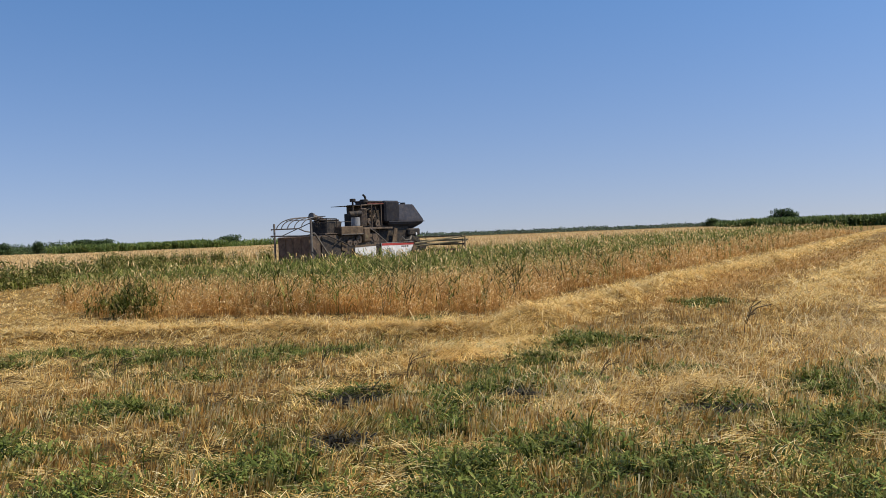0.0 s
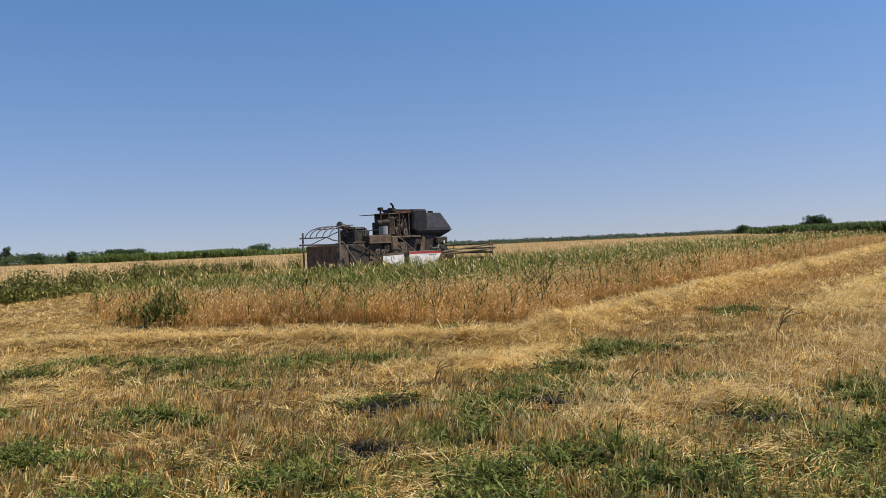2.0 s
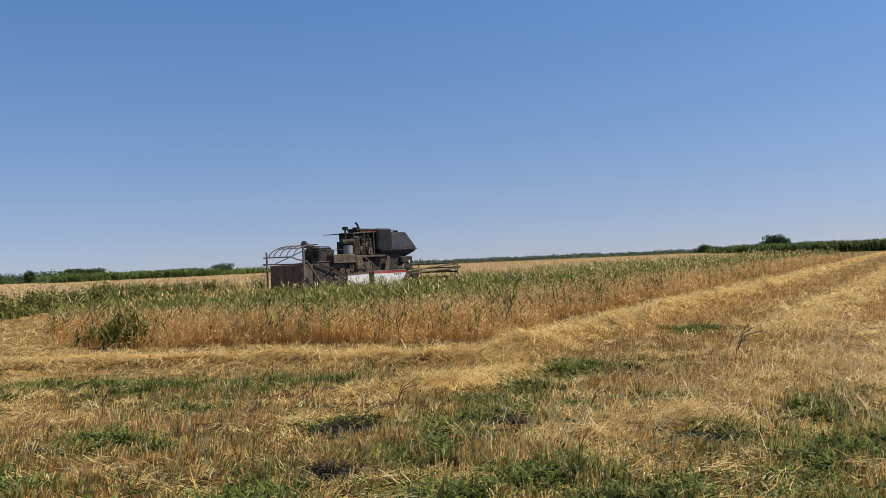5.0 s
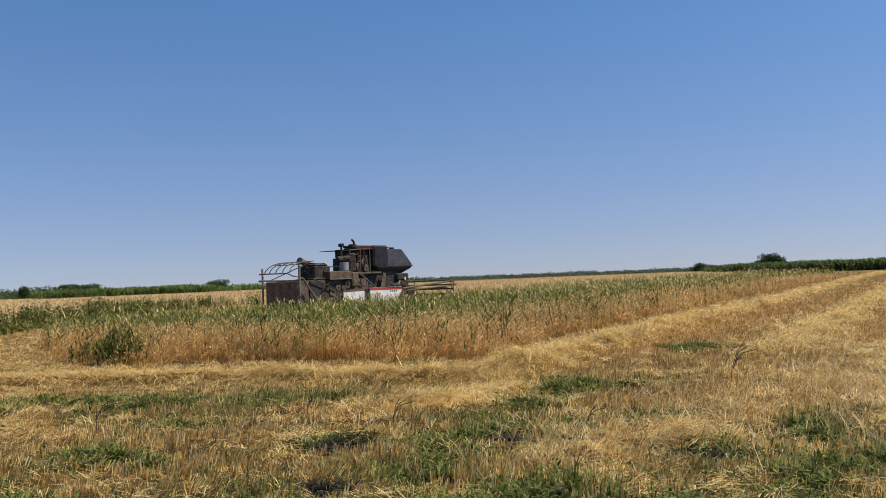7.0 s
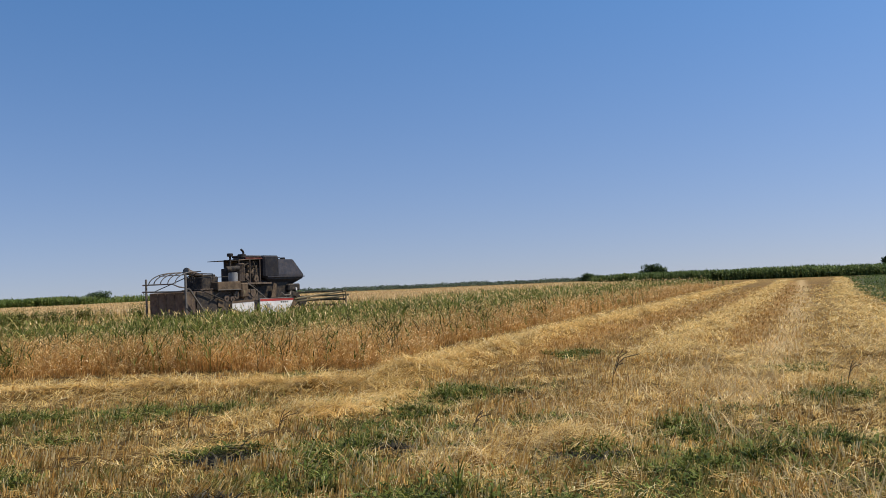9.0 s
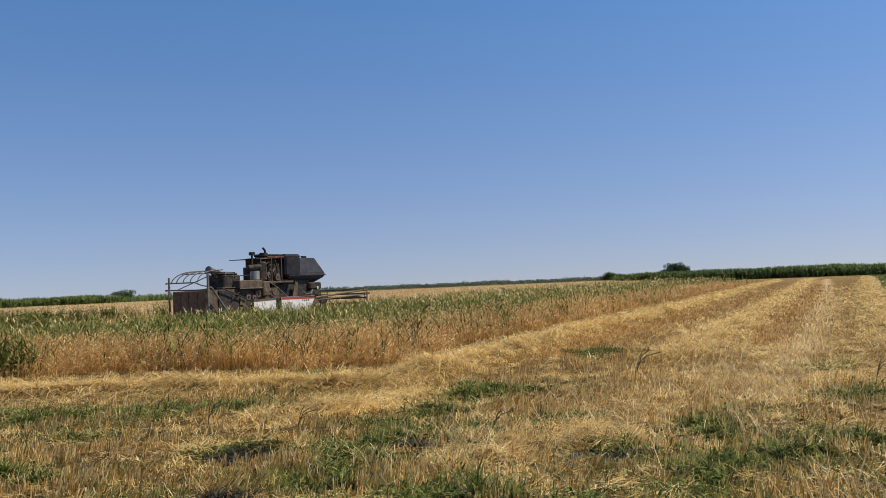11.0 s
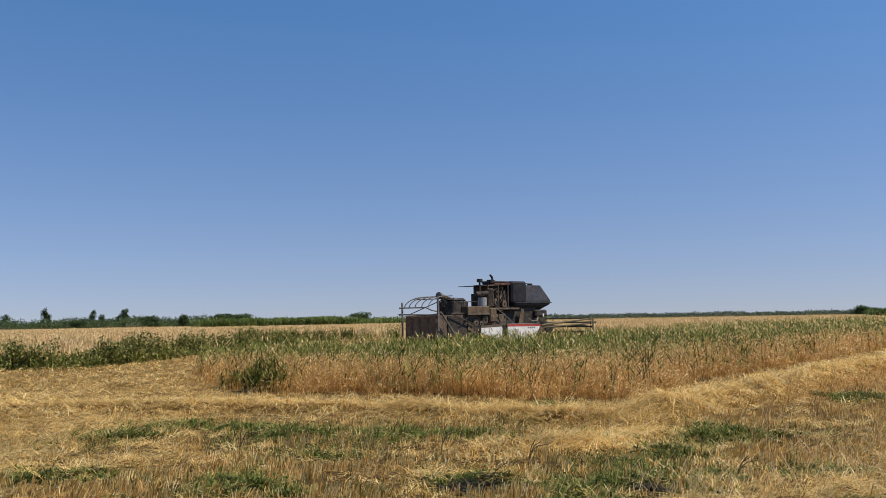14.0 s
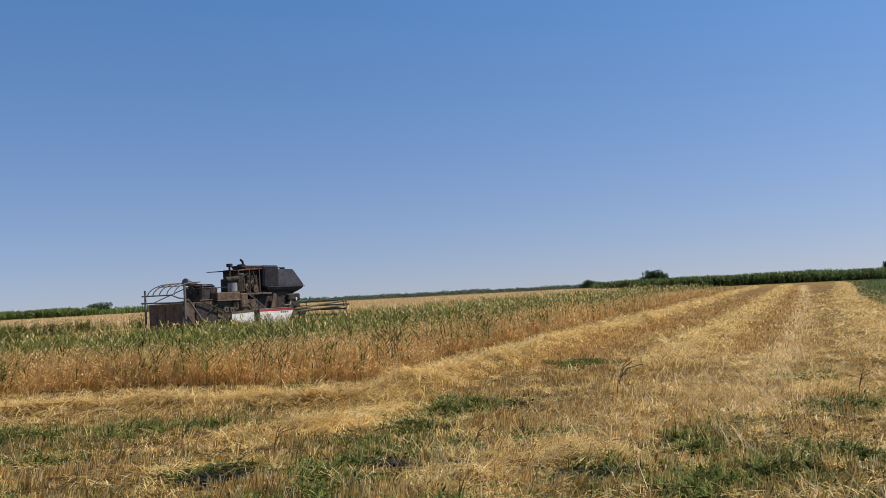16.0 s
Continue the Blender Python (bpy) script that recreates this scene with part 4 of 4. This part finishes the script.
def wheel(x, y, r, width, parent):
    w = new("wheel")
    w.parent = parent
    w.location = (x, y, r)
    bm = bmesh.new()
    n = 28
    prof = [(0.58, -0.5), (0.86, -0.5), (0.97, -0.36), (1.0, 0), (0.97, 0.36), (0.86, 0.5), (0.58, 0.5)]
    ring = [[bm.verts.new((r * p * math.cos(k * 2 * math.pi / n), width * q, r * p * math.sin(k * 2 * math.pi / n))) for p, q in prof] for k in range(n)]
    for k in range(n):
        for j in range(len(prof) - 1):
            bm.faces.new((ring[k][j], ring[(k + 1) % n][j], ring[(k + 1) % n][j + 1], ring[k][j + 1]))
    for k in range(n):
        add_box(bm, -r * 0.05, r * 0.05, -width * 0.48 if k % 2 else 0, 0 if k % 2 else width * 0.48, r * 0.95, r * 1.035, 0,
                Matrix.Rotation(k * 2 * math.pi / n, 4, "Y"))
    part("tyre", bm, M_RUBBER, w, "dusty black lugged tyre")
    bm = bmesh.new()
    add_rod(bm, (0, -width * 0.3, 0), (0, width * 0.3, 0), r * 0.58, seg=24)
    add_rod(bm, (0, -width * 0.42, 0), (0, width * 0.42, 0), r * 0.2, seg=12)
    part("rim", bm, M_RUST, w)
    return w


def pulley(x, y, z, r, parent):
    p = drum("pulley", (x, y - 0.05, z), (x, y + 0.05, z), r, M_HULL, parent, seg=18)
    bm = bmesh.new()
    add_rod(bm, (x, y - 0.09, z), (x, y + 0.09, z), r * 0.25, seg=10)
    part("hub", bm, M_DARK, p)
    return p


def combine():
    c = tagged(new("combine_harvester"), "old sooty combine harvester with white side panels beside standing wheat", "combine harvester")
    # straw collector at the rear
    bm = bmesh.new()
    add_box(bm, 0.10, 0.16, 0.30, 2.80, 0.35, 1.76)
    for y in (0.95, 1.6, 2.2):
        add_box(bm, 0.06, 0.10, y - 0.03, y + 0.03, 0.4, 1.72, 0.01)
    col = part("collector_bin", bm, M_BIN, c, "dented dusty brown sheet bin for straw")
    plate("bin_side", [(0.15, 0.28, 0.42), (1.9, 0.28, 0.55), (2.3, 0.28, 1.2), (2.2, 0.28, 1.8), (0.15, 0.28, 1.78)], 0.03, M_HULL, col)
    plate("bin_side", [(0.15, 2.8, 0.42), (1.9, 2.8, 0.55), (2.3, 2.8, 1.2), (2.2, 2.8, 1.8), (0.15, 2.8, 1.78)], 0.03, M_HULL, col)
    boxes("bin_floor", [(0.15, 1.9, 0.3, 2.8, 0.42, 0.46)], M_HULL, col)
    boxes("post", [(-0.02, 0.09, 0.0, 0.09, 0.25, 2.64)], M_PIPE, c, "worn grey upright of the straw collector", 0.01)
    boxes("post", [(-0.02, 0.07, 2.92, 3.0, 0.35, 2.52)], M_PIPE, c, "", 0.01)
    rods("guard_rail", [[(0.05, 3.22, 2.2), (-0.06, 3.1, 2.22), (-0.06, 0.9, 2.2), (-0.02, 0.5, 2.05), (0.3, 0.35, 1.98)]], 0.035, M_PIPE, c, "bent grey pipe rail")
    rods("guard_rail", [[(0.1, 3.25, 1.82), (-0.10, 3.1, 1.86), (-0.10, 0.7, 1.80), (0.0, 0.25, 1.82), (0.35, 0.12, 1.95)]], 0.04, M_PIPE, c, "bent grey pipe rail")
    for y in (2.75, 2.35, 1.85, 1.3, 0.75):
        lean = 0.45 * (y - 0.4) / 2.4
        arc = [(-0.02 + 1.35 * (k / 7) ** 1.7, y - lean * k / 7, 2.2 + 0.62 * math.sin(k * math.pi / 14) ** 0.8) for k in range(8)]
        rods("hoop", [arc], 0.026, M_PIPE, c, "curved dark pipe hoop of the cage")
    rods("cage_bar", [[(1.33, 2.4, 2.82), (1.33, 0.3, 2.82)], [(0.55, 2.55, 2.66), (0.55, 0.6, 2.66)], [(0.1, 2.4, 1.86), (1.3, 0.6, 2.75)]], 0.024, M_PIPE, c)
    rods("brace", [[(0.22, -0.02, 1.9), (1.25, -0.02, 0.62)]], 0.06, M_PIPE, c, "worn grey diagonal brace")
    rods("brace", [[(1.0, 0.05, 1.84), (2.7, 0.05, 1.25)], [(1.7, 0.1, 1.25), (2.55, 0.1, 1.82)], [(0.0, 0.0, 0.95), (0.9, 0.05, 0.35)]], 0.035, M_DARK, c)
    # straw walker housing
    body = boxes("threshing_housing", [(1.5, 5.6, 0.35, 2.75, 0.75, 1.82)], M_HULL, c, "dark grime-covered threshing housing", 0.05)
    plate("sieve_side", [(0.9, 0.2, 0.62), (3.4, 0.2, 0.42), (3.6, 0.2, 1.0), (2.0, 0.2, 1.62), (0.9, 0.2, 1.75)], 0.06, M_DARK, body, "sooty sloping side sheet")
    plate("access_flap", [(2.3, 0.14, 0.95), (2.75, 0.14, 0.85), (2.7, 0.14, 1.2), (2.35, 0.14, 1.35)], 0.05, M_RUST, body)
    for x, z, r in ((3.0, 1.35, 0.2), (3.42, 1.3, 0.16), (3.75, 1.5, 0.24), (4.3, 1.45, 0.14), (2.75, 0.75, 0.18), (4.55, 1.7, 0.12)):
        pulley(x, 0.22, z, r, c)
    rods("drive_belt", [[(3.0, 0.2, 1.55), (3.75, 0.2, 1.74)], [(3.0, 0.2, 1.15), (3.75, 0.2, 1.26)], [(3.75, 0.18, 1.74), (4.55, 0.18, 1.82)]], 0.018, M_RUBBER, c)
    # hood, seat box and folded auger over the rear
    boxes("engine_cover", [(1.55, 2.75, 0.5, 1.7, 1.82, 2.55), (1.6, 2.65, 0.55, 1.6, 2.55, 2.66)], M_DARK, c, "sooty box cover with rounded top", 0.06)
    rods("hand_frame", [[(1.5, 0.4, 1.8), (1.5, 0.4, 2.7), (2.25, 0.4, 2.68), (2.25, 0.4, 1.8)], [(1.5, 0.4, 2.7), (1.5, 1.5, 2.72)]], 0.022, M_DARK, c)
    boxes("walkway", [(1.2, 2.6, 0.25, 0.7, 1.84, 1.90)], M_HULL, c, "", 0.01)
    tube = drum("unloading_auger", (0.95, 0.95, 2.84), (3.3, 1.6, 2.36), 0.15, M_HULL, c, "folded grey-brown unloading auger tube")
    drum("auger_mouth", (0.88, 0.93, 2.86), (1.06, 0.98, 2.83), 0.19, M_PIPE, tube)
    rods("spoked_handwheel", [[(1.02 + 0.02 * 0, 0.62 + 0.17 * math.cos(k * math.pi / 8), 2.40 + 0.17 * math.sin(k * math.pi / 8)) for k in range(17)],
                              [(1.02, 0.62, 2.23), (1.02, 0.62, 2.57)], [(1.02, 0.45, 2.4), (1.02, 0.79, 2.4)]], 0.02, M_DARK, c)
    # dusty tool box, fuel drum, rail
    box = boxes("side_box", [(2.2, 3.9, 0.0, 0.75, 1.80, 2.24)], M_RUST, c, "dusty brown sheet-metal box", 0.03)
    boxes("box_edge", [(2.18, 3.92, -0.02, 0.0, 1.78, 1.83)], M_PIPE, box, "", 0.006)
    boxes("cable_box", [(3.95, 4.5, 0.0, 0.5, 1.35, 2.15)], M_RUST, c, "dusty brown upright casing", 0.06)
    boxes("plate_mark", [(4.1, 4.2, -0.012, 0.0, 1.55, 1.75)], M_OLIVE, c, "", 0.003)
    drum("oil_drum", (3.75, 0.42, 2.24), (3.75, 0.42, 2.74), 0.25, M_SILVER, c, "dull silver drum")
    rods("hand_rail", [[(2.5, 0.35, 2.24), (2.55, 0.35, 2.5), (3.3, 0.35, 2.52), (3.3, 0.35, 2.24)]], 0.02, M_DARK, c)
    # engine
    eng = boxes("engine", [(4.3, 6.2, 0.6, 1.9, 2.15, 3.0), (4.5, 6.1, 0.7, 1.9, 3.0, 3.5)], M_DARK, c, "sooty diesel engine with pipes and brackets", 0.04)
    bm = bmesh.new()
    for k in range(4):
        add_rod(bm, (4.75 + 0.33 * k, 0.6, 2.75), (4.75 + 0.33 * k, 0.6, 3.15), 0.085, seg=10)
    part("cylinder_head", bm, M_RUST, eng)
    boxes("radiator", [(4.15, 4.6, 0.35, 0.55, 2.25, 3.25)], M_HULL, c, "dusty grey-brown radiator casing", 0.02)
    boxes("radiator_rib", [(4.18 + 0.08 * k, 4.21 + 0.08 * k, 0.33, 0.35, 2.3, 3.2) for k in range(5)], M_DARK, c, "", 0.003)
    for x, z, r in ((4.95, 2.5, 0.2), (5.35, 2.75, 0.15), (5.6, 2.4, 0.22)):
        pulley(x, 0.5, z, r, c)
    rods("engine_hose", [[(4.6, 0.45, 3.1), (4.9, 0.4, 3.25), (5.2, 0.45, 3.05), (5.3, 0.5, 2.7)], [(5.4, 0.45, 3.35), (5.5, 0.4, 2.9), (5.35, 0.42, 2.3)],
                         [(4.7, 0.4, 2.3), (5.0, 0.35, 2.05), (5.6, 0.3, 2.1)]], 0.035, M_RUBBER, c)
    rods("engine_frame", [[(4.2, 0.4, 2.2), (4.2, 0.4, 3.45)], [(5.05, 0.4, 2.1), (5.05, 0.4, 3.5)], [(5.85, 0.4, 2.1), (5.85, 0.4, 3.55)], [(4.2, 0.4, 3.42), (6.1, 0.4, 3.52)]], 0.035, M_HULL, c)
    boxes("engine_deck", [(4.0, 6.6, 0.2, 2.6, 2.06, 2.16)], M_HULL, c, "", 0.01)
    cleaner = drum("air_cleaner", (3.25, 0.45, 2.92), (4.2, 0.45, 2.98), 0.15, M_DARK, c, "sooty horizontal air cleaner")
    drum("intake_stack", (3.55, 0.42, 2.95), (3.57, 0.42, 3.68), 0.055, M_DARK, cleaner)
    drum("stack_cap", (3.57, 0.42, 3.60), (3.57, 0.42, 3.78), 0.17, M_DARK, cleaner)
    boxes("canopy", [(3.3, 6.2, 0.5, 1.9, 0, 0.035)], M_DARK, c, "thin dark sheet canopy over the engine", 0.008).matrix_local = pose(0, 0, 3.27, 0, -1.8, 0)
    pre = drum("pre_cleaner", (4.65, 0.6, 3.56), (4.65, 0.6, 3.76), 0.24, M_DARK, c)
    rods("exhaust_pipe", [[(4.65, 0.5, 3.5), (4.68, 0.5, 3.86), (4.62, 0.5, 3.94), (4.5, 0.5, 4.02)]], 0.06, M_DARK, c, "bent sooty exhaust pipe", 10)
    boxes("roof_roll", [(4.55, 6.2, 0.5, 1.3, 3.56, 3.70)], M_DARK, c, "", 0.05)
    boxes("faded_strip", [(4.7, 6.05, 0.36, 0.42, 3.50, 3.56)], M_FADED, c, "faded dull red edging strip", 0.01)
    # grain tank
    bm = bmesh.new()
    add_rings(bm, ((7.0, 8.75, 0.9, 2.3, 1.88), (6.35, 9.5, 0.32, 2.9, 2.36), (6.35, 9.55, 0.30, 2.92, 2.58), (6.3, 8.85, 0.5, 2.6, 3.5)))
    tank = part("grain_tank", bm, M_TANK, c, "dark blue-black grain tank with sloping sides")
    boxes("tank_belt", [(6.33, 9.58, 0.26, 0.30, 2.44, 2.50)], M_TANK, tank, "", 0.006)
    boxes("tarp_cover", [(6.05, 7.35, 0.25, 2.75, 2.42, 3.70)], M_TARP, c, "black tarpaulin cover over the tank", 0.10)
    for x in (7.6, 8.35):
        drum("tank_hatch", (x, 0.9, 3.5), (x, 0.9, 3.62), 0.16, M_DARK, tank)
    rods("tank_rail", [[(7.3, 0.7, 3.62), (7.9, 0.7, 3.60), (7.95, 0.7, 3.5)]], 0.02, M_DARK, tank)
    # front body, platform and supports
    boxes("feeder_body", [(5.7, 8.4, 0.55, 2.7, 1.15, 2.3)], M_DARK, c, "shadowed dark front housing", 0.05)
    plate("pale_guard", [(6.55, 0.25, 1.28), (6.95, 0.25, 1.28), (7.05, 0.25, 2.05), (6.8, 0.25, 2.12)], 0.05, M_RUST, c, "dusty pale belt guard")
    boxes("platform_box", [(8.15, 9.2, 0.3, 1.5, 1.62, 2.04)], M_DARK, c, "dark operator platform box", 0.07)
    boxes("lamp", [(8.72, 8.82, 0.24, 0.30, 1.62, 1.80)], M_WHITE, c, "small white lamp", 0.01)
    rods("step_rail", [[(7.3, 0.15, 1.55), (7.5, 0.1, 1.38), (8.0, 0.1, 1.38), (8.2, 0.2, 1.6)]], 0.04, M_PIPE, c)
    rods("ladder", [[(4.55, 0.1, 2.1), (4.9, 0.05, 1.9), (5.9, 0.05, 1.25)]], 0.04, M_PIPE, c)
    rods("hose_loop", [[(4.95 + 0.25 * math.cos(k * math.pi / 8), 0.1, 1.68 + 0.33 * math.sin(k * math.pi / 8)) for k in range(17)]], 0.022, M_RUBBER, c)
    boxes("frame_beam", [(1.6, 9.6, 0.35, 0.5, 0.70, 0.86), (1.6, 9.6, 2.5, 2.65, 0.70, 0.86)], M_DARK, c)
    # white side panels
    p1 = plate("side_panel", [(3.2, 0.0, 0.78), (3.9, 0.0, 0.56), (4.85, 0.0, 0.32), (4.88, 0.0, 1.22), (3.2, 0.0, 1.17)], 0.04, M_WHITE, c, "dirty white side panel with a cut lower corner")
    plate("rust_band", [(3.19, -0.008, 1.06), (4.87, -0.008, 1.10), (4.89, -0.008, 1.23), (3.19, -0.008, 1.18)], 0.008, M_RUST, p1, "rusty brown upper edge")
    p2 = plate("side_panel", [(5.33, 0.0, 0.28), (7.3, 0.0, 0.30), (7.9, 0.0, 0.72), (8.2, 0.0, 1.17), (5.35, 0.0, 1.23)], 0.04, M_WHITE, c, "dirty white side panel with a red stripe")
    plate("red_stripe", [(5.34, -0.008, 1.09), (8.13, -0.008, 1.07), (8.2, -0.008, 1.17), (5.35, -0.008, 1.235)], 0.008, M_RED, p2, "faded red stripe")
    boxes("panel_frame", [(5.33, 8.15, -0.014, -0.008, 1.225, 1.25), (5.31, 5.35, -0.014, -0.008, 0.3, 1.24)], M_SILVER, p2, "", 0.002)
    plate("grey_emblem", [(5.8, -0.007, 0.95), (6.15, -0.007, 0.92), (6.2, -0.007, 0.6), (5.98, -0.007, 0.55)], 0.006, M_SILVER, p2, "worn grey emblem shape")
    for k in range(4):
        boxes("dark_mark", [(7.05 + 0.17 * k, 7.15 + 0.17 * k, -0.008, 0.0, 0.95, 1.04)], M_DARK, p2, "", 0.002)
    boxes("panel_gap", [(4.88, 5.32, 0.06, 0.2, 0.3, 1.2)], M_DARK, c)
    for x, y, r, w in ((8.6, 0.55, 0.82, 0.5), (8.6, 2.6, 0.82, 0.5), (2.7, 0.75, 0.48, 0.3), (2.7, 2.3, 0.48, 0.3)):
        wheel(x, y, r, w, c)
    # cutting table and reel
    boxes("feeder_house", [(9.2, 10.6, 1.0, 2.2, 0.55, 1.25)], M_DARK, c, "", 0.05)
    table = boxes("cutter_table", [(10.4, 10.5, -1.5, 4.5, 0.25, 0.72), (10.4, 11.7, -1.5, 4.5, 0.18, 0.26)], M_RUST, c, "dusty cutting table")
    for y in (-1.5, 4.46):
        plate("divider", [(10.35, y, 0.15), (12.4, y, 0.15), (11.9, y, 0.45), (10.9, y, 0.75), (10.35, y, 0.75)], 0.05, M_RUST, table)
    reel = new("reel")
    reel.parent = c
    for k in range(5):
        a = k * 2 * math.pi / 5 + 0.5
        x, z = 11.2 + 0.52 * math.cos(a), 0.98 + 0.52 * math.sin(a)
        boxes("bat", [(x - 0.03, x + 0.03, -1.45, 4.4, z - 0.05, z + 0.05)], M_OLIVE, reel, "", 0.008)
        for y in (-1.4, 1.5, 4.35):
            rods("spoke", [[(11.2, y, 0.98), (x, y, z)]], 0.022, M_DARK, reel)
    rods("reel_shaft", [[(11.2, -1.5, 0.98), (11.2, 4.5, 0.98)]], 0.05, M_DARK, reel)
    rods("reel_arm", [[(8.2, -0.05, 1.12), (9.6, -0.6, 1.27), (11.35, -1.45, 1.46)]], 0.055, M_OLIVE, c, "long dusty reel arm")
    rods("reel_arm", [[(8.3, -0.05, 0.98), (11.3, -1.42, 1.18)], [(11.35, -1.45, 0.6), (11.35, -1.45, 1.62)]], 0.045, M_OLIVE, c)
    c.matrix_world = pose(-6.86, 43.5, 0, 0, 0, 51.5)
    return c


combine()


# ---- single weeds, hollows and near plants ----
def sprig(x, y, tall, lean):
    """A dark dry weed with two or three bent arms."""
    ob = tagged(new("dry_weed"), "dark dry weed stalk with bent arms in the stubble", "weed", "dry weeds in the stubble")
    ob.location = (x, y, 0)
    bm = bmesh.new()
    add_path(bm, [(0, 0, -0.02), (lean * 0.25, 0, tall * 0.45), (lean * 0.7, 0, tall * 0.8), (lean * 1.3, 0.02, tall)], 0.0045, 5)
    part("stem", bm, M_DRYSTEM, ob)
    for a, b, d in ((0.42, 0.95, 0.6), (0.6, 0.86, 0.95), (0.5, 0.66, 0.35)):
        bm = bmesh.new()
        p0 = Vector((lean * a * 0.8, 0, tall * a))
        add_path(bm, [p0, p0 + Vector((d * tall * 0.25, 0.02, tall * (b - a) * 0.7)), p0 + Vector((d * tall * 0.62, 0.03, tall * (b - a) * 0.95))], 0.0045 if tall < 0.5 else 0.007, 5)
        part("seed_arm", bm, M_DRYSTEM, ob)
    return ob


sprig(3.85, 10.85, 0.56, 0.16)
sprig(-1.45, 9.5, 0.36, 0.04)
sprig(6.6, 9.8, 0.34, 0.08)
sprig(-3.7, 9.2, 0.4, 0.02)
sprig(1.45, 8.1, 0.28, 0.1)
sprig(-0.45, 8.9, 0.3, 0.06)


def leaf_mesh():
    v, f = strips(np.zeros((1, 3)), 0.0, 1.0, 0.6, -0.7, 0.22, 4, tip=0.04, belly=0.45)
    return mesh_of("leaf", v, f, M_HERB)


def blade_mesh():
    v, f = strips(np.zeros((1, 3)), 0.0, 1.0, 1.35, 0.2, 0.06, 4, tip=0.04, belly=0.15)
    return mesh_of("blade", v, f, M_GRASS)


LEAF, BLADE = leaf_mesh(), blade_mesh()


def weed_plant(x, y, tall, leaves, broad, label):
    ob = tagged(new("weed_plant" if broad else "grass_tuft"), label, "weed", "green weeds in the near stubble")
    ob.location = (x, y, float(height(np.array([x]), np.array([y]))[0]))
    bm = bmesh.new()
    add_rod(bm, (0, 0, -0.02), (0.01, 0, tall * 0.85), 0.006, 0.003, 5)
    part("stem", bm, M_GRASS, ob)
    for k in range(leaves):
        u = rng.random()
        lf = new("leaf" if broad else "blade", LEAF if broad else BLADE)
        lf.parent = ob
        size = (0.13 if broad else 0.75) * tall / 0.3 * rng.uniform(0.6, 1.1) * (0.45 if not broad else 1)
        lf.matrix_local = pose(0, 0, tall * (0.15 + 0.75 * u) if broad else 0.0, 0, rng.uniform(-25, 15), k * 137.5 + rng.uniform(-30, 30)) @ Matrix.Scale(size, 4)
    return ob


NEAR = [(0.95, 5.75, 0.32, 9, 0), (1.15, 5.6, 0.22, 12, 1), (-1.0, 5.7, 0.34, 8, 0), (-2.45, 5.6, 0.26, 8, 0), (-2.2, 5.9, 0.18, 9, 1), (0.75, 6.3, 0.2, 12, 1), (1.9, 5.9, 0.2, 12, 1)]
for _ in range(60):
    px, py, pa, pb = PATCHES[int(rng.integers(0, 20))]
    NEAR.append((px + pa * rng.uniform(-0.9, 0.9), py + pb * rng.uniform(-0.9, 0.9), rng.uniform(0.12, 0.24), int(rng.integers(8, 13)), int(rng.random() < 0.7)))
for x, y, tall, k, broad in NEAR:
    weed_plant(x, y, tall, k, broad, "small broad-leaved green weed among the stubble" if broad else "upright tuft of green grass among the stubble")


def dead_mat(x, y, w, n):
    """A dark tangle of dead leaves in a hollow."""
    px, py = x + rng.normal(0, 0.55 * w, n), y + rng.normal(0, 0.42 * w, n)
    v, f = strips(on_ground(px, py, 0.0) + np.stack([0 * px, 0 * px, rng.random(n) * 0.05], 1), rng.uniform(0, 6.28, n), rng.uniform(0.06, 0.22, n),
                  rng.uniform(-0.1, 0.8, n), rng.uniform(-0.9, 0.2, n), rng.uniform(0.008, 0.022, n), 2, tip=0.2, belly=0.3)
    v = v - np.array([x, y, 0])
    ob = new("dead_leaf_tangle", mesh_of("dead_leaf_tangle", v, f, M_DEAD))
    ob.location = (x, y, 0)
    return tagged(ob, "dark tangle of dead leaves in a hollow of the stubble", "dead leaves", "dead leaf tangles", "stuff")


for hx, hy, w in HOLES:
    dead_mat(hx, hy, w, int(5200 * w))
